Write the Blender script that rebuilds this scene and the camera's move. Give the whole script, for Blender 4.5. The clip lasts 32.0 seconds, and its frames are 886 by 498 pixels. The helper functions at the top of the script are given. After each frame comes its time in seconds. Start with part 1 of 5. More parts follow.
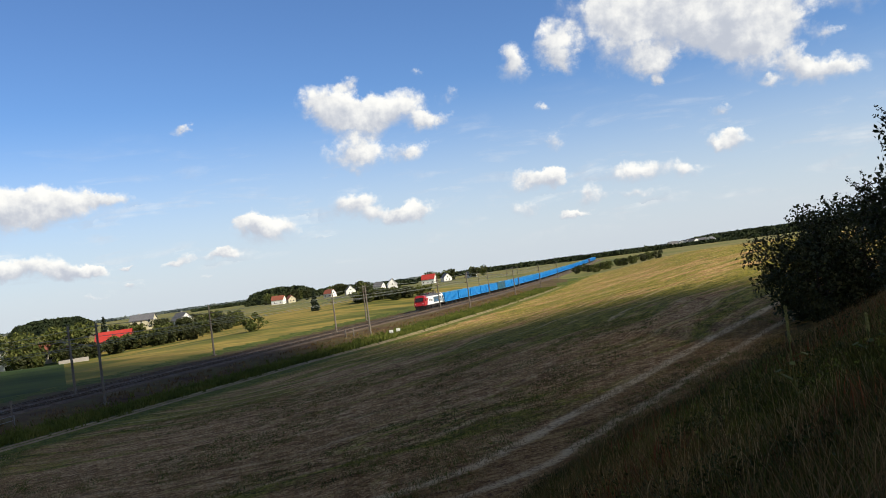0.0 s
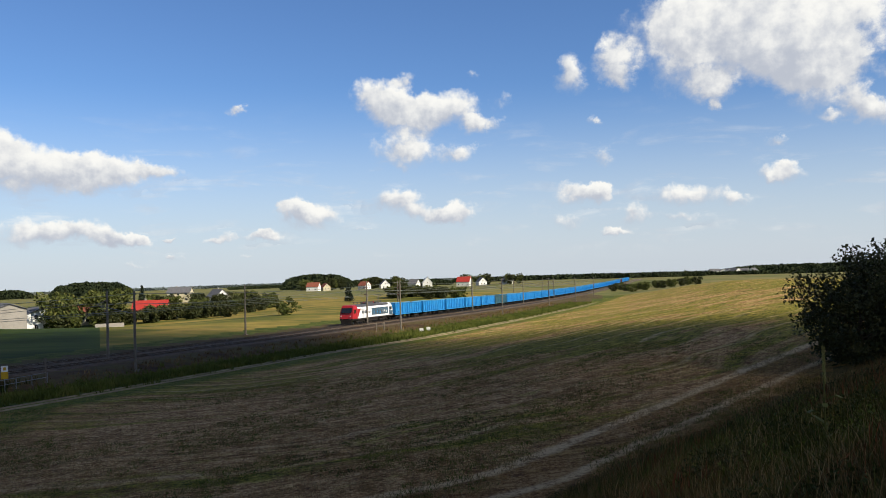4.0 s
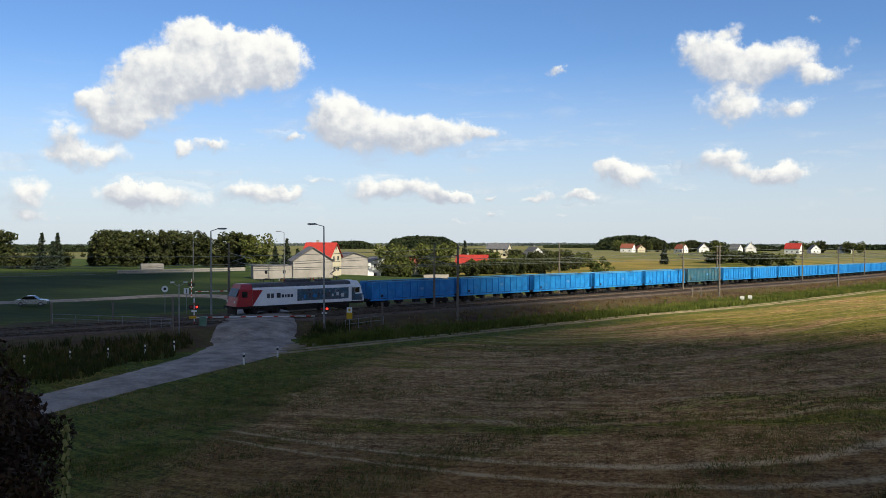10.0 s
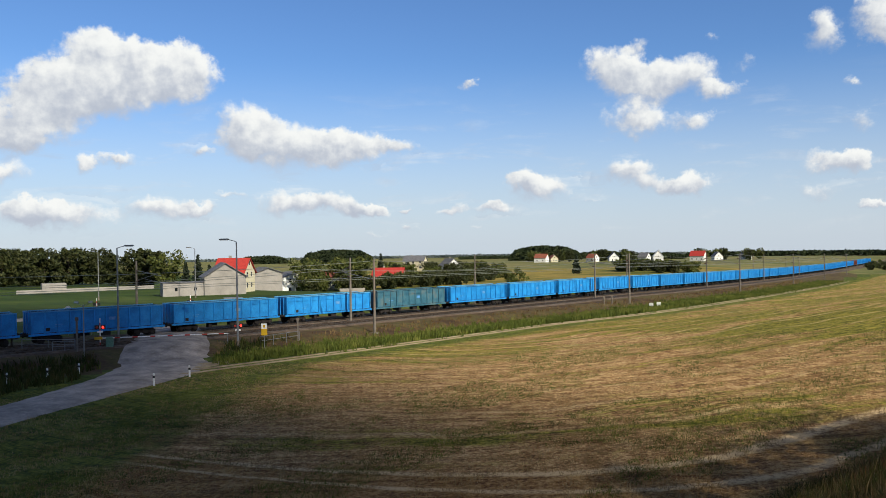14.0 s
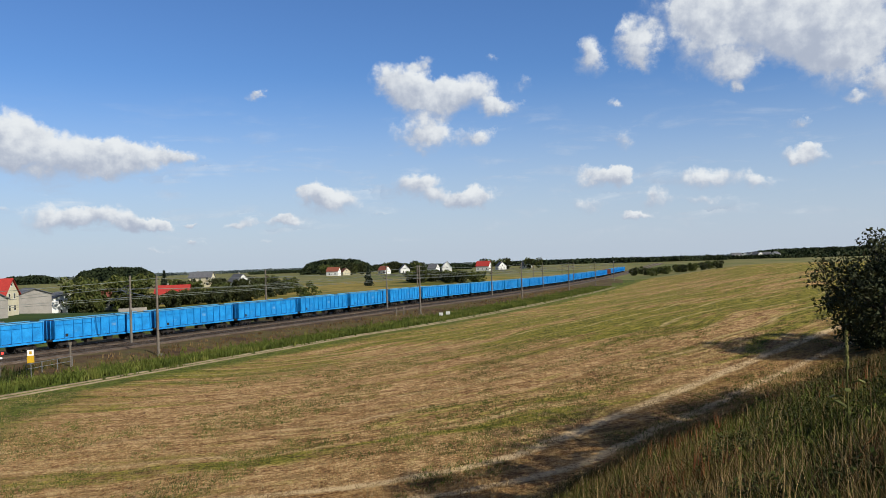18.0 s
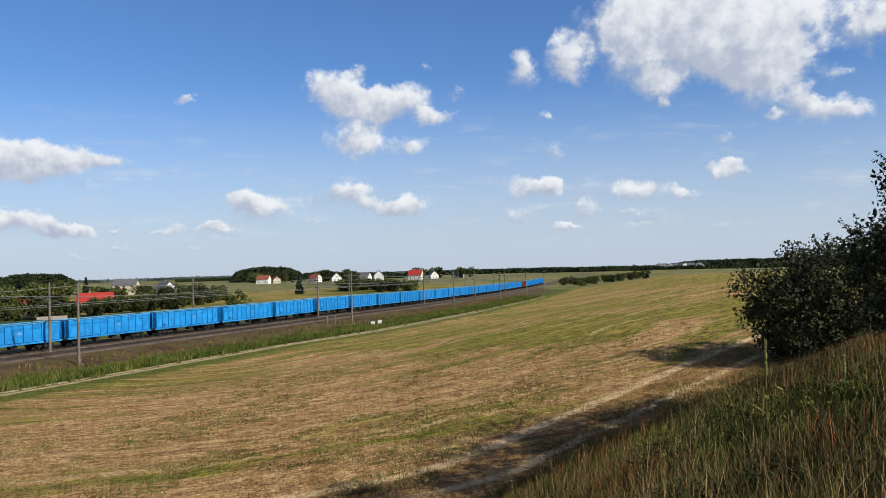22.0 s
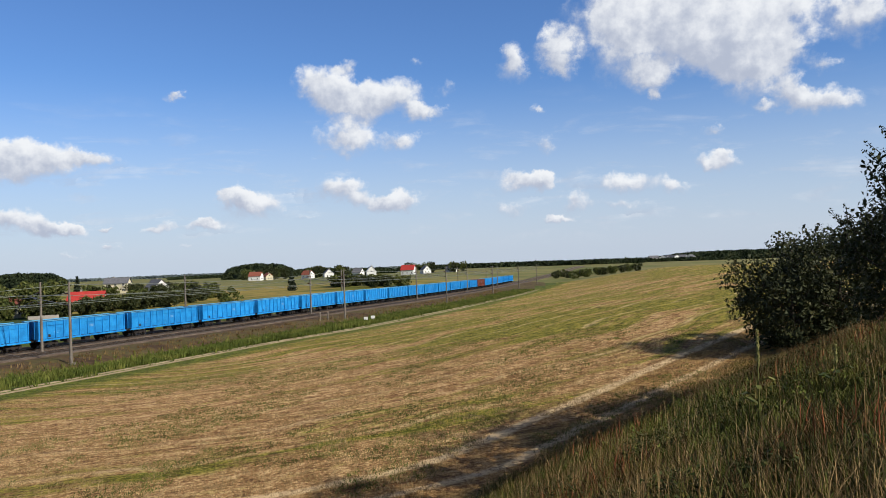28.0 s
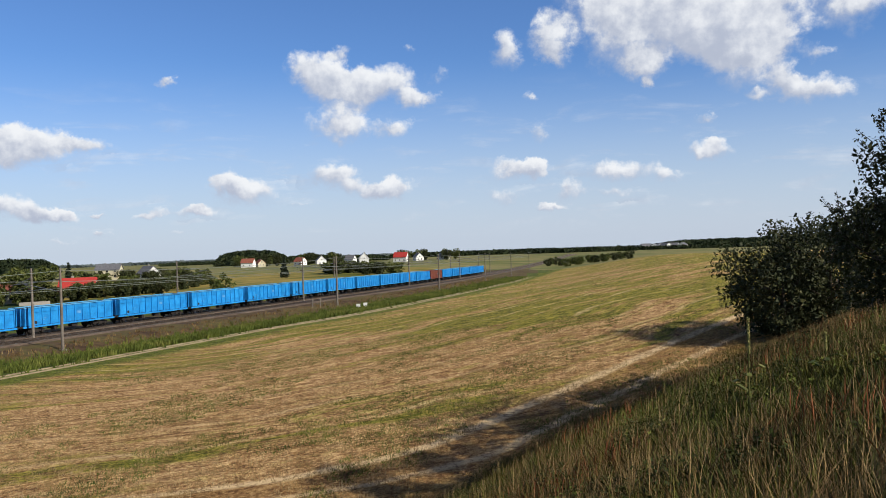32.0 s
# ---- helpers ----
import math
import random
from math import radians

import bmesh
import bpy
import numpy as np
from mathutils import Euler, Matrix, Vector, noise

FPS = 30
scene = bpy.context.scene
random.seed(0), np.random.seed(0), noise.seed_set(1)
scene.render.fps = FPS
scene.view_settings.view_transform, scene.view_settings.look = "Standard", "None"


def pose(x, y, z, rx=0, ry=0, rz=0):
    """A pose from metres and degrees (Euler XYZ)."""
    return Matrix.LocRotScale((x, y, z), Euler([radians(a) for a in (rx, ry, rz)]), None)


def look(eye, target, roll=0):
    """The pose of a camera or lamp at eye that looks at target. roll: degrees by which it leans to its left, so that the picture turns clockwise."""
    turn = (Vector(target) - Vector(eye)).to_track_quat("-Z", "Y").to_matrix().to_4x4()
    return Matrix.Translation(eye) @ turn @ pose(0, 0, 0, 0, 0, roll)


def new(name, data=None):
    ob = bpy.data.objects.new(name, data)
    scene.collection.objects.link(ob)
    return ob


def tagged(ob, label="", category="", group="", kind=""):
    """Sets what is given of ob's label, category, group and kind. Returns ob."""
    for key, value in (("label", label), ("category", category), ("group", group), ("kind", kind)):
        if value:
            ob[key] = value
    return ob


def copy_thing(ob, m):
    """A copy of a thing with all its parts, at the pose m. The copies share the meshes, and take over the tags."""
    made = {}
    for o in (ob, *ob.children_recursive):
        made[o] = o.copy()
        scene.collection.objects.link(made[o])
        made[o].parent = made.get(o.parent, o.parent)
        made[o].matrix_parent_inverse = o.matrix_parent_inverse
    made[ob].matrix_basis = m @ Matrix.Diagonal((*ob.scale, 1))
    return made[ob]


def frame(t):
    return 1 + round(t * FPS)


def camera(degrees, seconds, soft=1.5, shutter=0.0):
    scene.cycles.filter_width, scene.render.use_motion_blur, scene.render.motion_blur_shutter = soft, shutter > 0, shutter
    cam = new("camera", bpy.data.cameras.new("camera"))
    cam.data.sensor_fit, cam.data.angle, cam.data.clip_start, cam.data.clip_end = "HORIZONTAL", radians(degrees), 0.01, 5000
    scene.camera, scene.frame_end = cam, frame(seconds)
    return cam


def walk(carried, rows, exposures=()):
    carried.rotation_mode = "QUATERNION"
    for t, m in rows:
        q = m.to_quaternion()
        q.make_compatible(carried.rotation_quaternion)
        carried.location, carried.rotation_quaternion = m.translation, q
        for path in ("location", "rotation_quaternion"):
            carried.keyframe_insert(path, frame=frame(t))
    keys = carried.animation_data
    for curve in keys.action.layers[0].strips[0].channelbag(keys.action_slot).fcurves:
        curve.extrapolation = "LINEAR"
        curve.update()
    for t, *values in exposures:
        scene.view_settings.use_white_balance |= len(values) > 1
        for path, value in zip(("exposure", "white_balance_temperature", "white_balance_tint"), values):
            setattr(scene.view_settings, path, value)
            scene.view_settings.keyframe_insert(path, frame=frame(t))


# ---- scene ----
# z = 0 is the rail top; the camera stands on a grassy bank above a mown field.
EYE = (0.0, 0.0, 10.0)
CAM_ROWS = [
    (0.0, -0.00, 0.93, 7.62),
    (0.5, -0.18, 0.79, 7.42),
    (1.0, -0.32, 0.67, 6.94),
    (1.5, -0.58, 0.70, 6.88),
    (2.0, -0.84, 0.65, 7.25),
    (2.5, -0.82, 0.96, 6.97),
    (3.0, -0.65, 1.10, 6.89),
    (3.5, 1.03, 2.03, 5.29),
    (4.0, 2.66, 1.29, 1.77),
    (4.5, 4.06, 0.80, -0.12),
    (6.5, 6.00, 0.88, -0.15),
    (7.0, 8.23, 0.49, -0.43),
    (7.5, 10.98, -0.29, 0.75),
    (8.0, 14.81, -0.57, 1.06),
    (8.5, 17.99, -0.84, 0.82),
    (9.0, 20.38, -1.26, 0.28),
    (9.5, 23.14, -1.27, -0.17),
    (10.0, 24.42, -1.16, -0.03),
    (10.5, 25.00, -0.97, -0.01),
    (11.0, 25.62, -1.09, 0.03),
    (11.5, 25.99, -0.99, -0.04),
    (12.0, 26.29, -1.01, -0.09),
    (12.5, 25.39, -0.98, -0.02),
    (13.0, 23.92, -0.97, 0.23),
    (13.5, 21.56, -0.77, 0.53),
    (14.0, 18.54, -0.32, 0.90),
    (14.5, 15.88, -0.24, 1.09),
    (16.5, 8.11, -0.13, 1.36),
    (17.0, 6.21, -0.04, 1.59),
    (17.5, 5.16, -0.06, 2.04),
    (18.0, 4.05, 0.25, 1.89),
    (18.5, 2.60, 0.32, 1.86),
    (19.0, 1.47, 0.64, 1.81),
    (19.5, 0.44, 0.23, 1.99),
    (20.0, 0.15, 0.32, 1.99),
    (20.5, 0.16, 0.37, 2.22),
    (21.0, -0.06, 0.47, 1.83),
    (21.5, -0.30, 0.49, 1.56),
    (22.0, -0.69, 0.73, 1.46),
    (22.5, -0.98, 0.59, 1.53),
    (23.0, -0.83, 0.48, 1.24),
    (23.5, -0.57, 0.52, 1.30),
    (24.0, -0.40, 0.60, 0.88),
    (24.5, -0.08, 0.78, 1.20),
    (25.0, 0.02, 0.56, 1.38),
    (25.5, -0.18, 0.41, 1.52),
    (26.0, -0.35, 0.36, 1.80),
    (26.5, -0.79, 0.54, 1.87),
    (28.5, -1.30, 0.29, 2.06),
    (29.0, -1.48, 0.27, 1.69),
    (29.5, -1.76, 0.08, 1.66),
    (30.0, -1.72, -0.16, 1.79),
    (30.5, -1.52, -0.20, 1.88),
    (31.0, -1.78, -0.47, 2.06),
    (31.5, -1.74, -0.49, 1.83),
    (32.0, -1.70, -0.57, 1.94),
]
cam = camera(56.8, 32.0, 0.8)
walk(cam, [(t, pose(EYE[0], EYE[1], EYE[2], 90 + p, 0, y) @ pose(0, 0, 0, 0, 0, -r)) for t, y, p, r in CAM_ROWS], [(0, 0.66, 6800, 7), (3, 0.64, 6800, 7), (4.5, 0.54, 6750, 7), (8, 0.54, 6750, 7), (10, 0.64, 6800, 6), (13, 0.60, 6700, 6), (15, 0.46, 6450, 6), (18, 0.36, 6250, 7), (21, 0.42, 6250, 8), (32, 0.48, 6300, 9)])

# ---- sky and sun ----
SUN_EL = radians(36)        # the sun stands to the right of the field, a little behind the camera
SUN_FROM = Vector((0.84, -0.54, 0)).normalized() * math.cos(SUN_EL) + Vector((0, 0, math.sin(SUN_EL)))


class Nodes:
    """Small helper to write node trees in lines."""

    def __init__(self, tree):
        self.t = tree
        tree.nodes.clear()

    def n(self, kind, **kw):
        node = self.t.nodes.new(kind)
        for k, v in kw.items():
            if k.startswith("i_"):
                node.inputs[k[2:].replace("_", " ")].default_value = v
            else:
                setattr(node, k, v)
        return node

    def put(self, src, node, key):
        if hasattr(src, "is_linked"):
            self.t.links.new(src, node.inputs[key])
        else:
            node.inputs[key].default_value = src

    def math(self, op, a, b=0.0, c=0.0, clamp=False):
        m = self.n("ShaderNodeMath", operation=op, use_clamp=clamp)
        for i, v in enumerate((a, b, c)):
            self.put(v, m, i)
        return m.outputs[0]

    def vec(self, op, a, b=(0, 0, 0)):
        m = self.n("ShaderNodeVectorMath", operation=op)
        self.put(a, m, 0)
        self.put(b, m, 1)
        return m.outputs[1] if op in ("LENGTH", "DOT_PRODUCT", "DISTANCE") else m.outputs[0]

    def noise(self, vec, scale, detail=4.0, rough=0.55, dist=0.0):
        m = self.n("ShaderNodeTexNoise")
        self.put(vec, m, "Vector")
        m.inputs["Scale"].default_value = scale
        m.inputs["Detail"].default_value = detail
        m.inputs["Roughness"].default_value = rough
        m.inputs["Distortion"].default_value = dist
        return m.outputs["Fac"]

    def ramp(self, fac, stops):
        r = self.n("ShaderNodeValToRGB")
        e = r.color_ramp.elements
        while len(e) < len(stops):
            e.new(0.5)
        for el, (p, c) in zip(e, stops):
            el.position = p
            el.color = (*c, 1) if len(c) == 3 else c
        self.put(fac, r, 0)
        return r.outputs[0]

    def mix(self, fac, a, b, mode="MIX"):
        m = self.n("ShaderNodeMix", data_type="RGBA", blend_type=mode)
        self.put(fac, m, 0)
        for v, key in ((a, 6), (b, 7)):
            self.put((*v, 1) if isinstance(v, tuple) and len(v) == 3 else v, m, key)
        return m.outputs[2]

    def range(self, v, a, b, c=0.0, d=1.0, smooth=True):
        m = self.n("ShaderNodeMapRange", interpolation_type="SMOOTHSTEP" if smooth else "LINEAR")
        for key, x in zip((0, 1, 2, 3, 4), (v, a, b, c, d)):
            self.put(x, m, key)
        return m.outputs[0]


# clouds as soft ellipses in the sky: azimuth (left of +y), elevation, half width, half height, in degrees, and strength
CLOUDS = [
    (39.8, 11.1, 6.2, 2.6, 1.00),
    (42.6, 9.8, 4.4, 2.2, 1.00),
    (45.1, 8.1, 3.3, 2.4, 1.00),
    (36.3, 11.6, 3.1, 2.1, 1.00),
    (40.4, 12.6, 2.7, 1.6, 1.00),
    (46.1, 6.7, 1.8, 1.3, 0.90),
    (47.7, 8.1, 1.0, 1.1, 0.80),
    (49.2, 6.1, 1.5, 1.3, 0.80),
    (47.9, 4.8, 3.3, 1.0, 0.90),
    (31.9, 8.1, 2.3, 2.2, 1.00),
    (29.3, 6.7, 5.3, 2.1, 1.00),
    (25.0, 6.8, 3.9, 1.5, 1.00),
    (21.8, 6.9, 2.6, 0.6, 0.60),
    (40.1, 5.8, 1.7, 0.6, 0.80),
    (42.1, 5.5, 0.9, 0.8, 0.80),
    (51.3, 2.3, 1.7, 1.3, 0.90),
    (51.2, 1.0, 2.0, 0.5, 0.60),
    (44.1, 2.2, 4.3, 1.3, 1.00),
    (45.3, 2.7, 1.7, 1.0, 0.90),
    (37.4, 2.6, 3.0, 1.0, 0.90),
    (34.8, 2.7, 1.7, 0.7, 0.80),
    (29.3, 2.9, 2.6, 1.3, 0.90),
    (24.4, 2.5, 1.8, 0.7, 0.80),
    (32.8, 3.7, 1.7, 0.4, 0.50),
    (35.1, 6.4, 1.0, 0.5, 0.70),
    (16.4, 11.3, 0.9, 0.4, 0.45),
    (17.7, 2.4, 1.1, 0.5, 0.55),
    (20.8, 2.3, 0.6, 0.3, 0.50),
    (14.3, 2.6, 1.7, 0.5, 0.60),
    (20.8, 1.1, 0.8, 0.3, 0.50),
    (6.7, 11.6, 2.4, 1.8, 0.90),
    (4.7, 10.7, 2.7, 1.7, 0.90),
    (2.0, 10.8, 3.1, 1.7, 0.85),
    (-0.4, 9.8, 1.8, 0.8, 0.70),
    (5.2, 8.2, 2.7, 1.5, 0.90),
    (1.4, 7.9, 1.6, 1.0, 0.80),
    (5.1, 13.1, 1.1, 0.7, 0.50),
    (5.7, 4.7, 2.2, 1.2, 0.95),
    (1.6, 3.9, 1.7, 1.1, 0.90),
    (3.3, 3.7, 2.6, 0.8, 0.80),
    (11.8, 3.8, 2.7, 1.2, 0.90),
    (12.9, 4.5, 1.1, 0.9, 0.80),
    (15.5, 2.6, 1.8, 0.5, 0.60),
    (16.7, 11.0, 0.9, 0.4, 0.50),
    (-6.5, 12.9, 1.3, 2.0, 0.85),
    (-9.5, 13.7, 1.8, 1.8, 0.85),
    (-9.8, 12.2, 1.3, 1.1, 0.70),
    (-14.4, 13.6, 3.8, 3.3, 0.90),
    (-17.8, 15.8, 8.6, 2.4, 1.00),
    (-20.2, 13.1, 4.0, 2.6, 0.95),
    (-22.6, 11.1, 3.1, 2.6, 0.90),
    (-22.0, 14.0, 5.8, 3.3, 1.00),
    (-15.9, 11.3, 1.8, 1.3, 0.70),
    (-26.5, 8.7, 2.5, 1.1, 0.90),
    (-24.7, 9.3, 1.3, 1.3, 0.70),
    (-22.9, 8.5, 1.1, 0.5, 0.60),
    (-16.0, 10.2, 0.7, 0.5, 0.60),
    (-26.6, 10.9, 1.1, 0.8, 0.60),
    (-19.8, 7.6, 1.3, 0.5, 0.60),
    (-19.2, 5.6, 1.1, 0.7, 0.70),
    (-20.4, 5.3, 1.3, 0.9, 0.80),
    (-8.6, 7.4, 1.0, 0.9, 0.60),
    (-8.1, 9.7, 0.8, 0.5, 0.50),
    (-7.0, 4.8, 2.2, 1.0, 0.85),
    (-8.4, 5.0, 1.2, 0.9, 0.80),
    (-6.2, 3.0, 2.4, 0.8, 0.55),
    (-10.5, 3.2, 1.3, 0.9, 0.70),
    (-13.9, 4.3, 3.5, 1.0, 0.75),
    (-17.2, 3.8, 1.3, 0.7, 0.65),
    (-13.5, 2.8, 2.4, 0.6, 0.50),
    (-9.3, 2.2, 1.8, 0.4, 0.50),
    (0.2, 13.2, 0.7, 0.6, 0.40),
    (-2.0, 11.4, 1.2, 0.9, 0.40),
    (26.6, 2.9, 2.4, 1.0, 0.90),
    (23.5, 2.3, 1.5, 0.6, 0.80),
    (21.2, 2.3, 0.7, 0.3, 0.50),
    (18.6, 2.2, 1.1, 0.3, 0.50),
    (-28.8, 13.8, 2.2, 2.6, 0.80),
    (-9.3, 2.1, 1.3, 0.3, 0.50),
    (8.2, 3.0, 0.7, 0.3, 0.40),
    (21.2, 1.0, 0.6, 0.3, 0.40),
    (15.9, 1.2, 0.9, 0.3, 0.40),
    (23.2, 0.7, 1.0, 0.3, 0.40),
]


def make_sky():
    world = bpy.data.worlds.new("sky")
    scene.world = world
    world.use_nodes = True
    N = Nodes(world.node_tree)
    tc = N.n("ShaderNodeTexCoord")
    sky = N.n("ShaderNodeTexSky", sky_type="NISHITA", sun_disc=False, sun_elevation=SUN_EL, sun_rotation=math.atan2(SUN_FROM.x, SUN_FROM.y), altitude=100.0, air_density=1.0, dust_density=0.35, ozone_density=3.0)
    sep = N.n("ShaderNodeSeparateXYZ")
    N.put(tc.outputs["Generated"], sep, 0)
    az = N.math("ARCTAN2", N.math("MULTIPLY", sep.outputs[0], -1.0), sep.outputs[1])
    el = N.math("ARCSINE", sep.outputs[2])
    az = N.math("MULTIPLY", az, 180 / math.pi)
    el = N.math("MULTIPLY", el, 180 / math.pi)
    comb = N.n("ShaderNodeCombineXYZ")
    N.put(az, comb, 0)
    N.put(el, comb, 1)
    uv = comb.outputs[0]
    # billowing edges: warp the plane by noise at two scales
    n1 = N.n("ShaderNodeTexNoise")
    N.put(uv, n1, "Vector")
    n1.inputs["Scale"].default_value = 0.55
    n1.inputs["Detail"].default_value = 5.0
    n1.inputs["Roughness"].default_value = 0.62
    w = N.vec("SUBTRACT", n1.outputs["Color"], (0.5, 0.5, 0.5))
    w = N.vec("MULTIPLY", w, (2.6, 2.0, 0.0))
    warped = N.vec("ADD", uv, w)
    acc = N.vec("MULTIPLY", uv, (1e-9, 0.0, 0.0))
    for a, e, wa, he, strength in CLOUDS:
        # each cloud waits for the sum so far, so that few values are held at a time
        wait = N.vec("ADD", warped, N.vec("MULTIPLY", acc, (1e-9, 1e-9, 0.0)))
        q = N.vec("MULTIPLY", N.vec("SUBTRACT", wait, (a, e, 0)), (1 / wa, 1 / he, 0))
        wgt = N.math("MAXIMUM", N.math("MULTIPLY_ADD", N.vec("LENGTH", q), -strength, 1.15 * strength), 0.0)
        pair = N.n("ShaderNodeCombineXYZ")
        N.put(wgt, pair, 0)
        N.put(N.math("MULTIPLY", wgt, N.vec("DOT_PRODUCT", q, (-0.35, 1.0, 0.0))), pair, 1)
        acc = N.vec("ADD", acc, pair.outputs[0])
    both = N.n("ShaderNodeSeparateXYZ")
    N.put(acc, both, 0)
    total, heights = N.math("ADD", both.outputs[0], 1e-4), both.outputs[1]
    best = N.math("SUBTRACT", N.math("MINIMUM", total, 1.3), 0.17)
    fine = N.noise(uv, 1.6, 6.0, 0.6)
    puffs = N.noise(uv, 0.75, 4.0, 0.55)
    dens = N.math("ADD", best, N.math("MULTIPLY", N.math("SUBTRACT", fine, 0.5), 0.45))
    dens = N.math("ADD", dens, N.math("MULTIPLY", N.math("SUBTRACT", puffs, 0.5), 0.35))
    # thin cloud streaks low over the horizon
    st = N.vec("MULTIPLY", uv, (0.16, 0.75, 1.0))
    streak = N.range(N.noise(st, 1.0, 5.0, 0.6, 0.4), 0.50, 0.72)
    low = N.math("MULTIPLY", N.range(el, 0.0, 2.0), N.range(el, 12.0, 5.0))
    streak = N.math("MULTIPLY", N.math("MULTIPLY", streak, low), 0.4)
        # white tops, grey lower bellies
    rel = N.math("DIVIDE", heights, total)
    rel = N.math("ADD", rel, N.math("MULTIPLY", N.math("SUBTRACT", puffs, 0.5), 2.0))
    rel = N.math("ADD", rel, N.math("MULTIPLY", N.math("SUBTRACT", fine, 0.5), 0.45))
    # crisp tops, frayed undersides
    cover = N.math("MAXIMUM", N.range(dens, 0.02, N.range(rel, -0.7, 0.6, 0.85, 0.46)), streak)
    colour = N.mix(N.range(rel, -0.65, 0.75), (0.50, 0.54, 0.65), (0.95, 0.95, 0.96))
    haze = N.range(el, 13.0, -1.0)
    col = N.mix(N.math("MULTIPLY", haze, 0.8), N.mix(1.0, sky.outputs[0], (0.071, 0.093, 0.128), "MULTIPLY"), (0.63, 0.685, 0.80))
    col = N.mix(cover, col, colour)
    # overhead and behind the bank the broken cloud goes on, seen from its grey underside
    beyond = N.math("MAXIMUM", N.range(el, 26.0, 36.0), N.range(N.math("ABSOLUTE", N.math("SUBTRACT", az, 16.0)), 60.0, 75.0))
    more = N.range(N.noise(tc.outputs["Generated"], 2.6, 4.0, 0.6), 0.47, 0.60)
    col = N.mix(N.math("MULTIPLY", N.math("MULTIPLY", beyond, more), N.range(el, 0.0, 6.0)), col, (0.36, 0.34, 0.335))
    bg = N.n("ShaderNodeBackground")
    N.put(col, bg, 0)
    bg.inputs[1].default_value = 0.68
    out = N.n("ShaderNodeOutputWorld")
    N.t.links.new(bg.outputs[0], out.inputs[0])


make_sky()
sun_data = bpy.data.lights.new("sun", "SUN")
sun_data.energy, sun_data.angle, sun_data.color = 5.0, radians(0.53), (1.0, 0.91, 0.78)
sun = new("sun", sun_data)
sun.matrix_world = look(SUN_FROM * 100, (0, 0, 0))

# ---- materials ----
FOOT = Vector((-3.5, 25.9, 0))              # foot of the bank
FOOT_DIR = Vector((24.0, 28.7, 0)).normalized()
FOOT_SIDE = Vector((FOOT_DIR.y, -FOOT_DIR.x, 0))


def material(name, colours, scale=3.0, rough=0.8, metal=0.0, bump=0.0, stretch=(1, 1, 1), coords="Object", spread=0.08, fine=0.25, spec=0.3, tone=0.72):
    """Procedural surface: a ramp of colours over coarse noise, darkened and lightened by fine grain."""
    m = bpy.data.materials.new(name)
    m.use_nodes = True
    N = Nodes(m.node_tree)
    tc = N.n("ShaderNodeTexCoord")
    src = N.n("ShaderNodeNewGeometry").outputs["Position"] if coords == "World" else tc.outputs[coords]
    v = N.vec("MULTIPLY", src, stretch)
    f = N.noise(v, scale, 5.0, 0.6)
    k = len(colours)
    colours = [[tone * v for v in col] for col in colours]
    c = N.ramp(f, [(0.32 + 0.36 * i / max(1, k - 1), tuple(col)) for i, col in enumerate(colours)])
    g = N.noise(v, scale * 9, 3.0, 0.65)
    c = N.mix(1.0, c, N.ramp(g, [(0.25, (1 - fine,) * 3), (0.75, (1 + fine * 0.6,) * 3)]), "MULTIPLY")
    info = N.n("ShaderNodeObjectInfo")
    c = N.mix(1.0, c, N.ramp(info.outputs["Random"], [(0, (1 - spread,) * 3), (1, (1 + spread,) * 3)]), "MULTIPLY")
    b = N.n("ShaderNodeBsdfPrincipled")
    N.put(c, b, "Base Color")
    N.put(N.range(g, 0.2, 0.8, max(0.02, rough - 0.08), min(1, rough + 0.08)), b, "Roughness")
    b.inputs["Metallic"].default_value = metal
    b.inputs["Specular IOR Level"].default_value = spec
    if bump:
        bp = N.n("ShaderNodeBump")
        bp.inputs["Strength"].default_value = 0.6
        bp.inputs["Distance"].default_value = bump
        N.put(g, bp, "Height")
        N.t.links.new(bp.outputs[0], b.inputs["Normal"])
    out = N.n("ShaderNodeOutputMaterial")
    N.t.links.new(b.outputs[0], out.inputs[0])
    return m


def glow(name, colour, strength):
    m = bpy.data.materials.new(name)
    m.use_nodes = True
    b = m.node_tree.nodes["Principled BSDF"]
    b.inputs["Base Color"].default_value = (*colour, 1)
    b.inputs["Emission Color"].default_value = (*colour, 1)
    b.inputs["Emission Strength"].default_value = strength
    return m


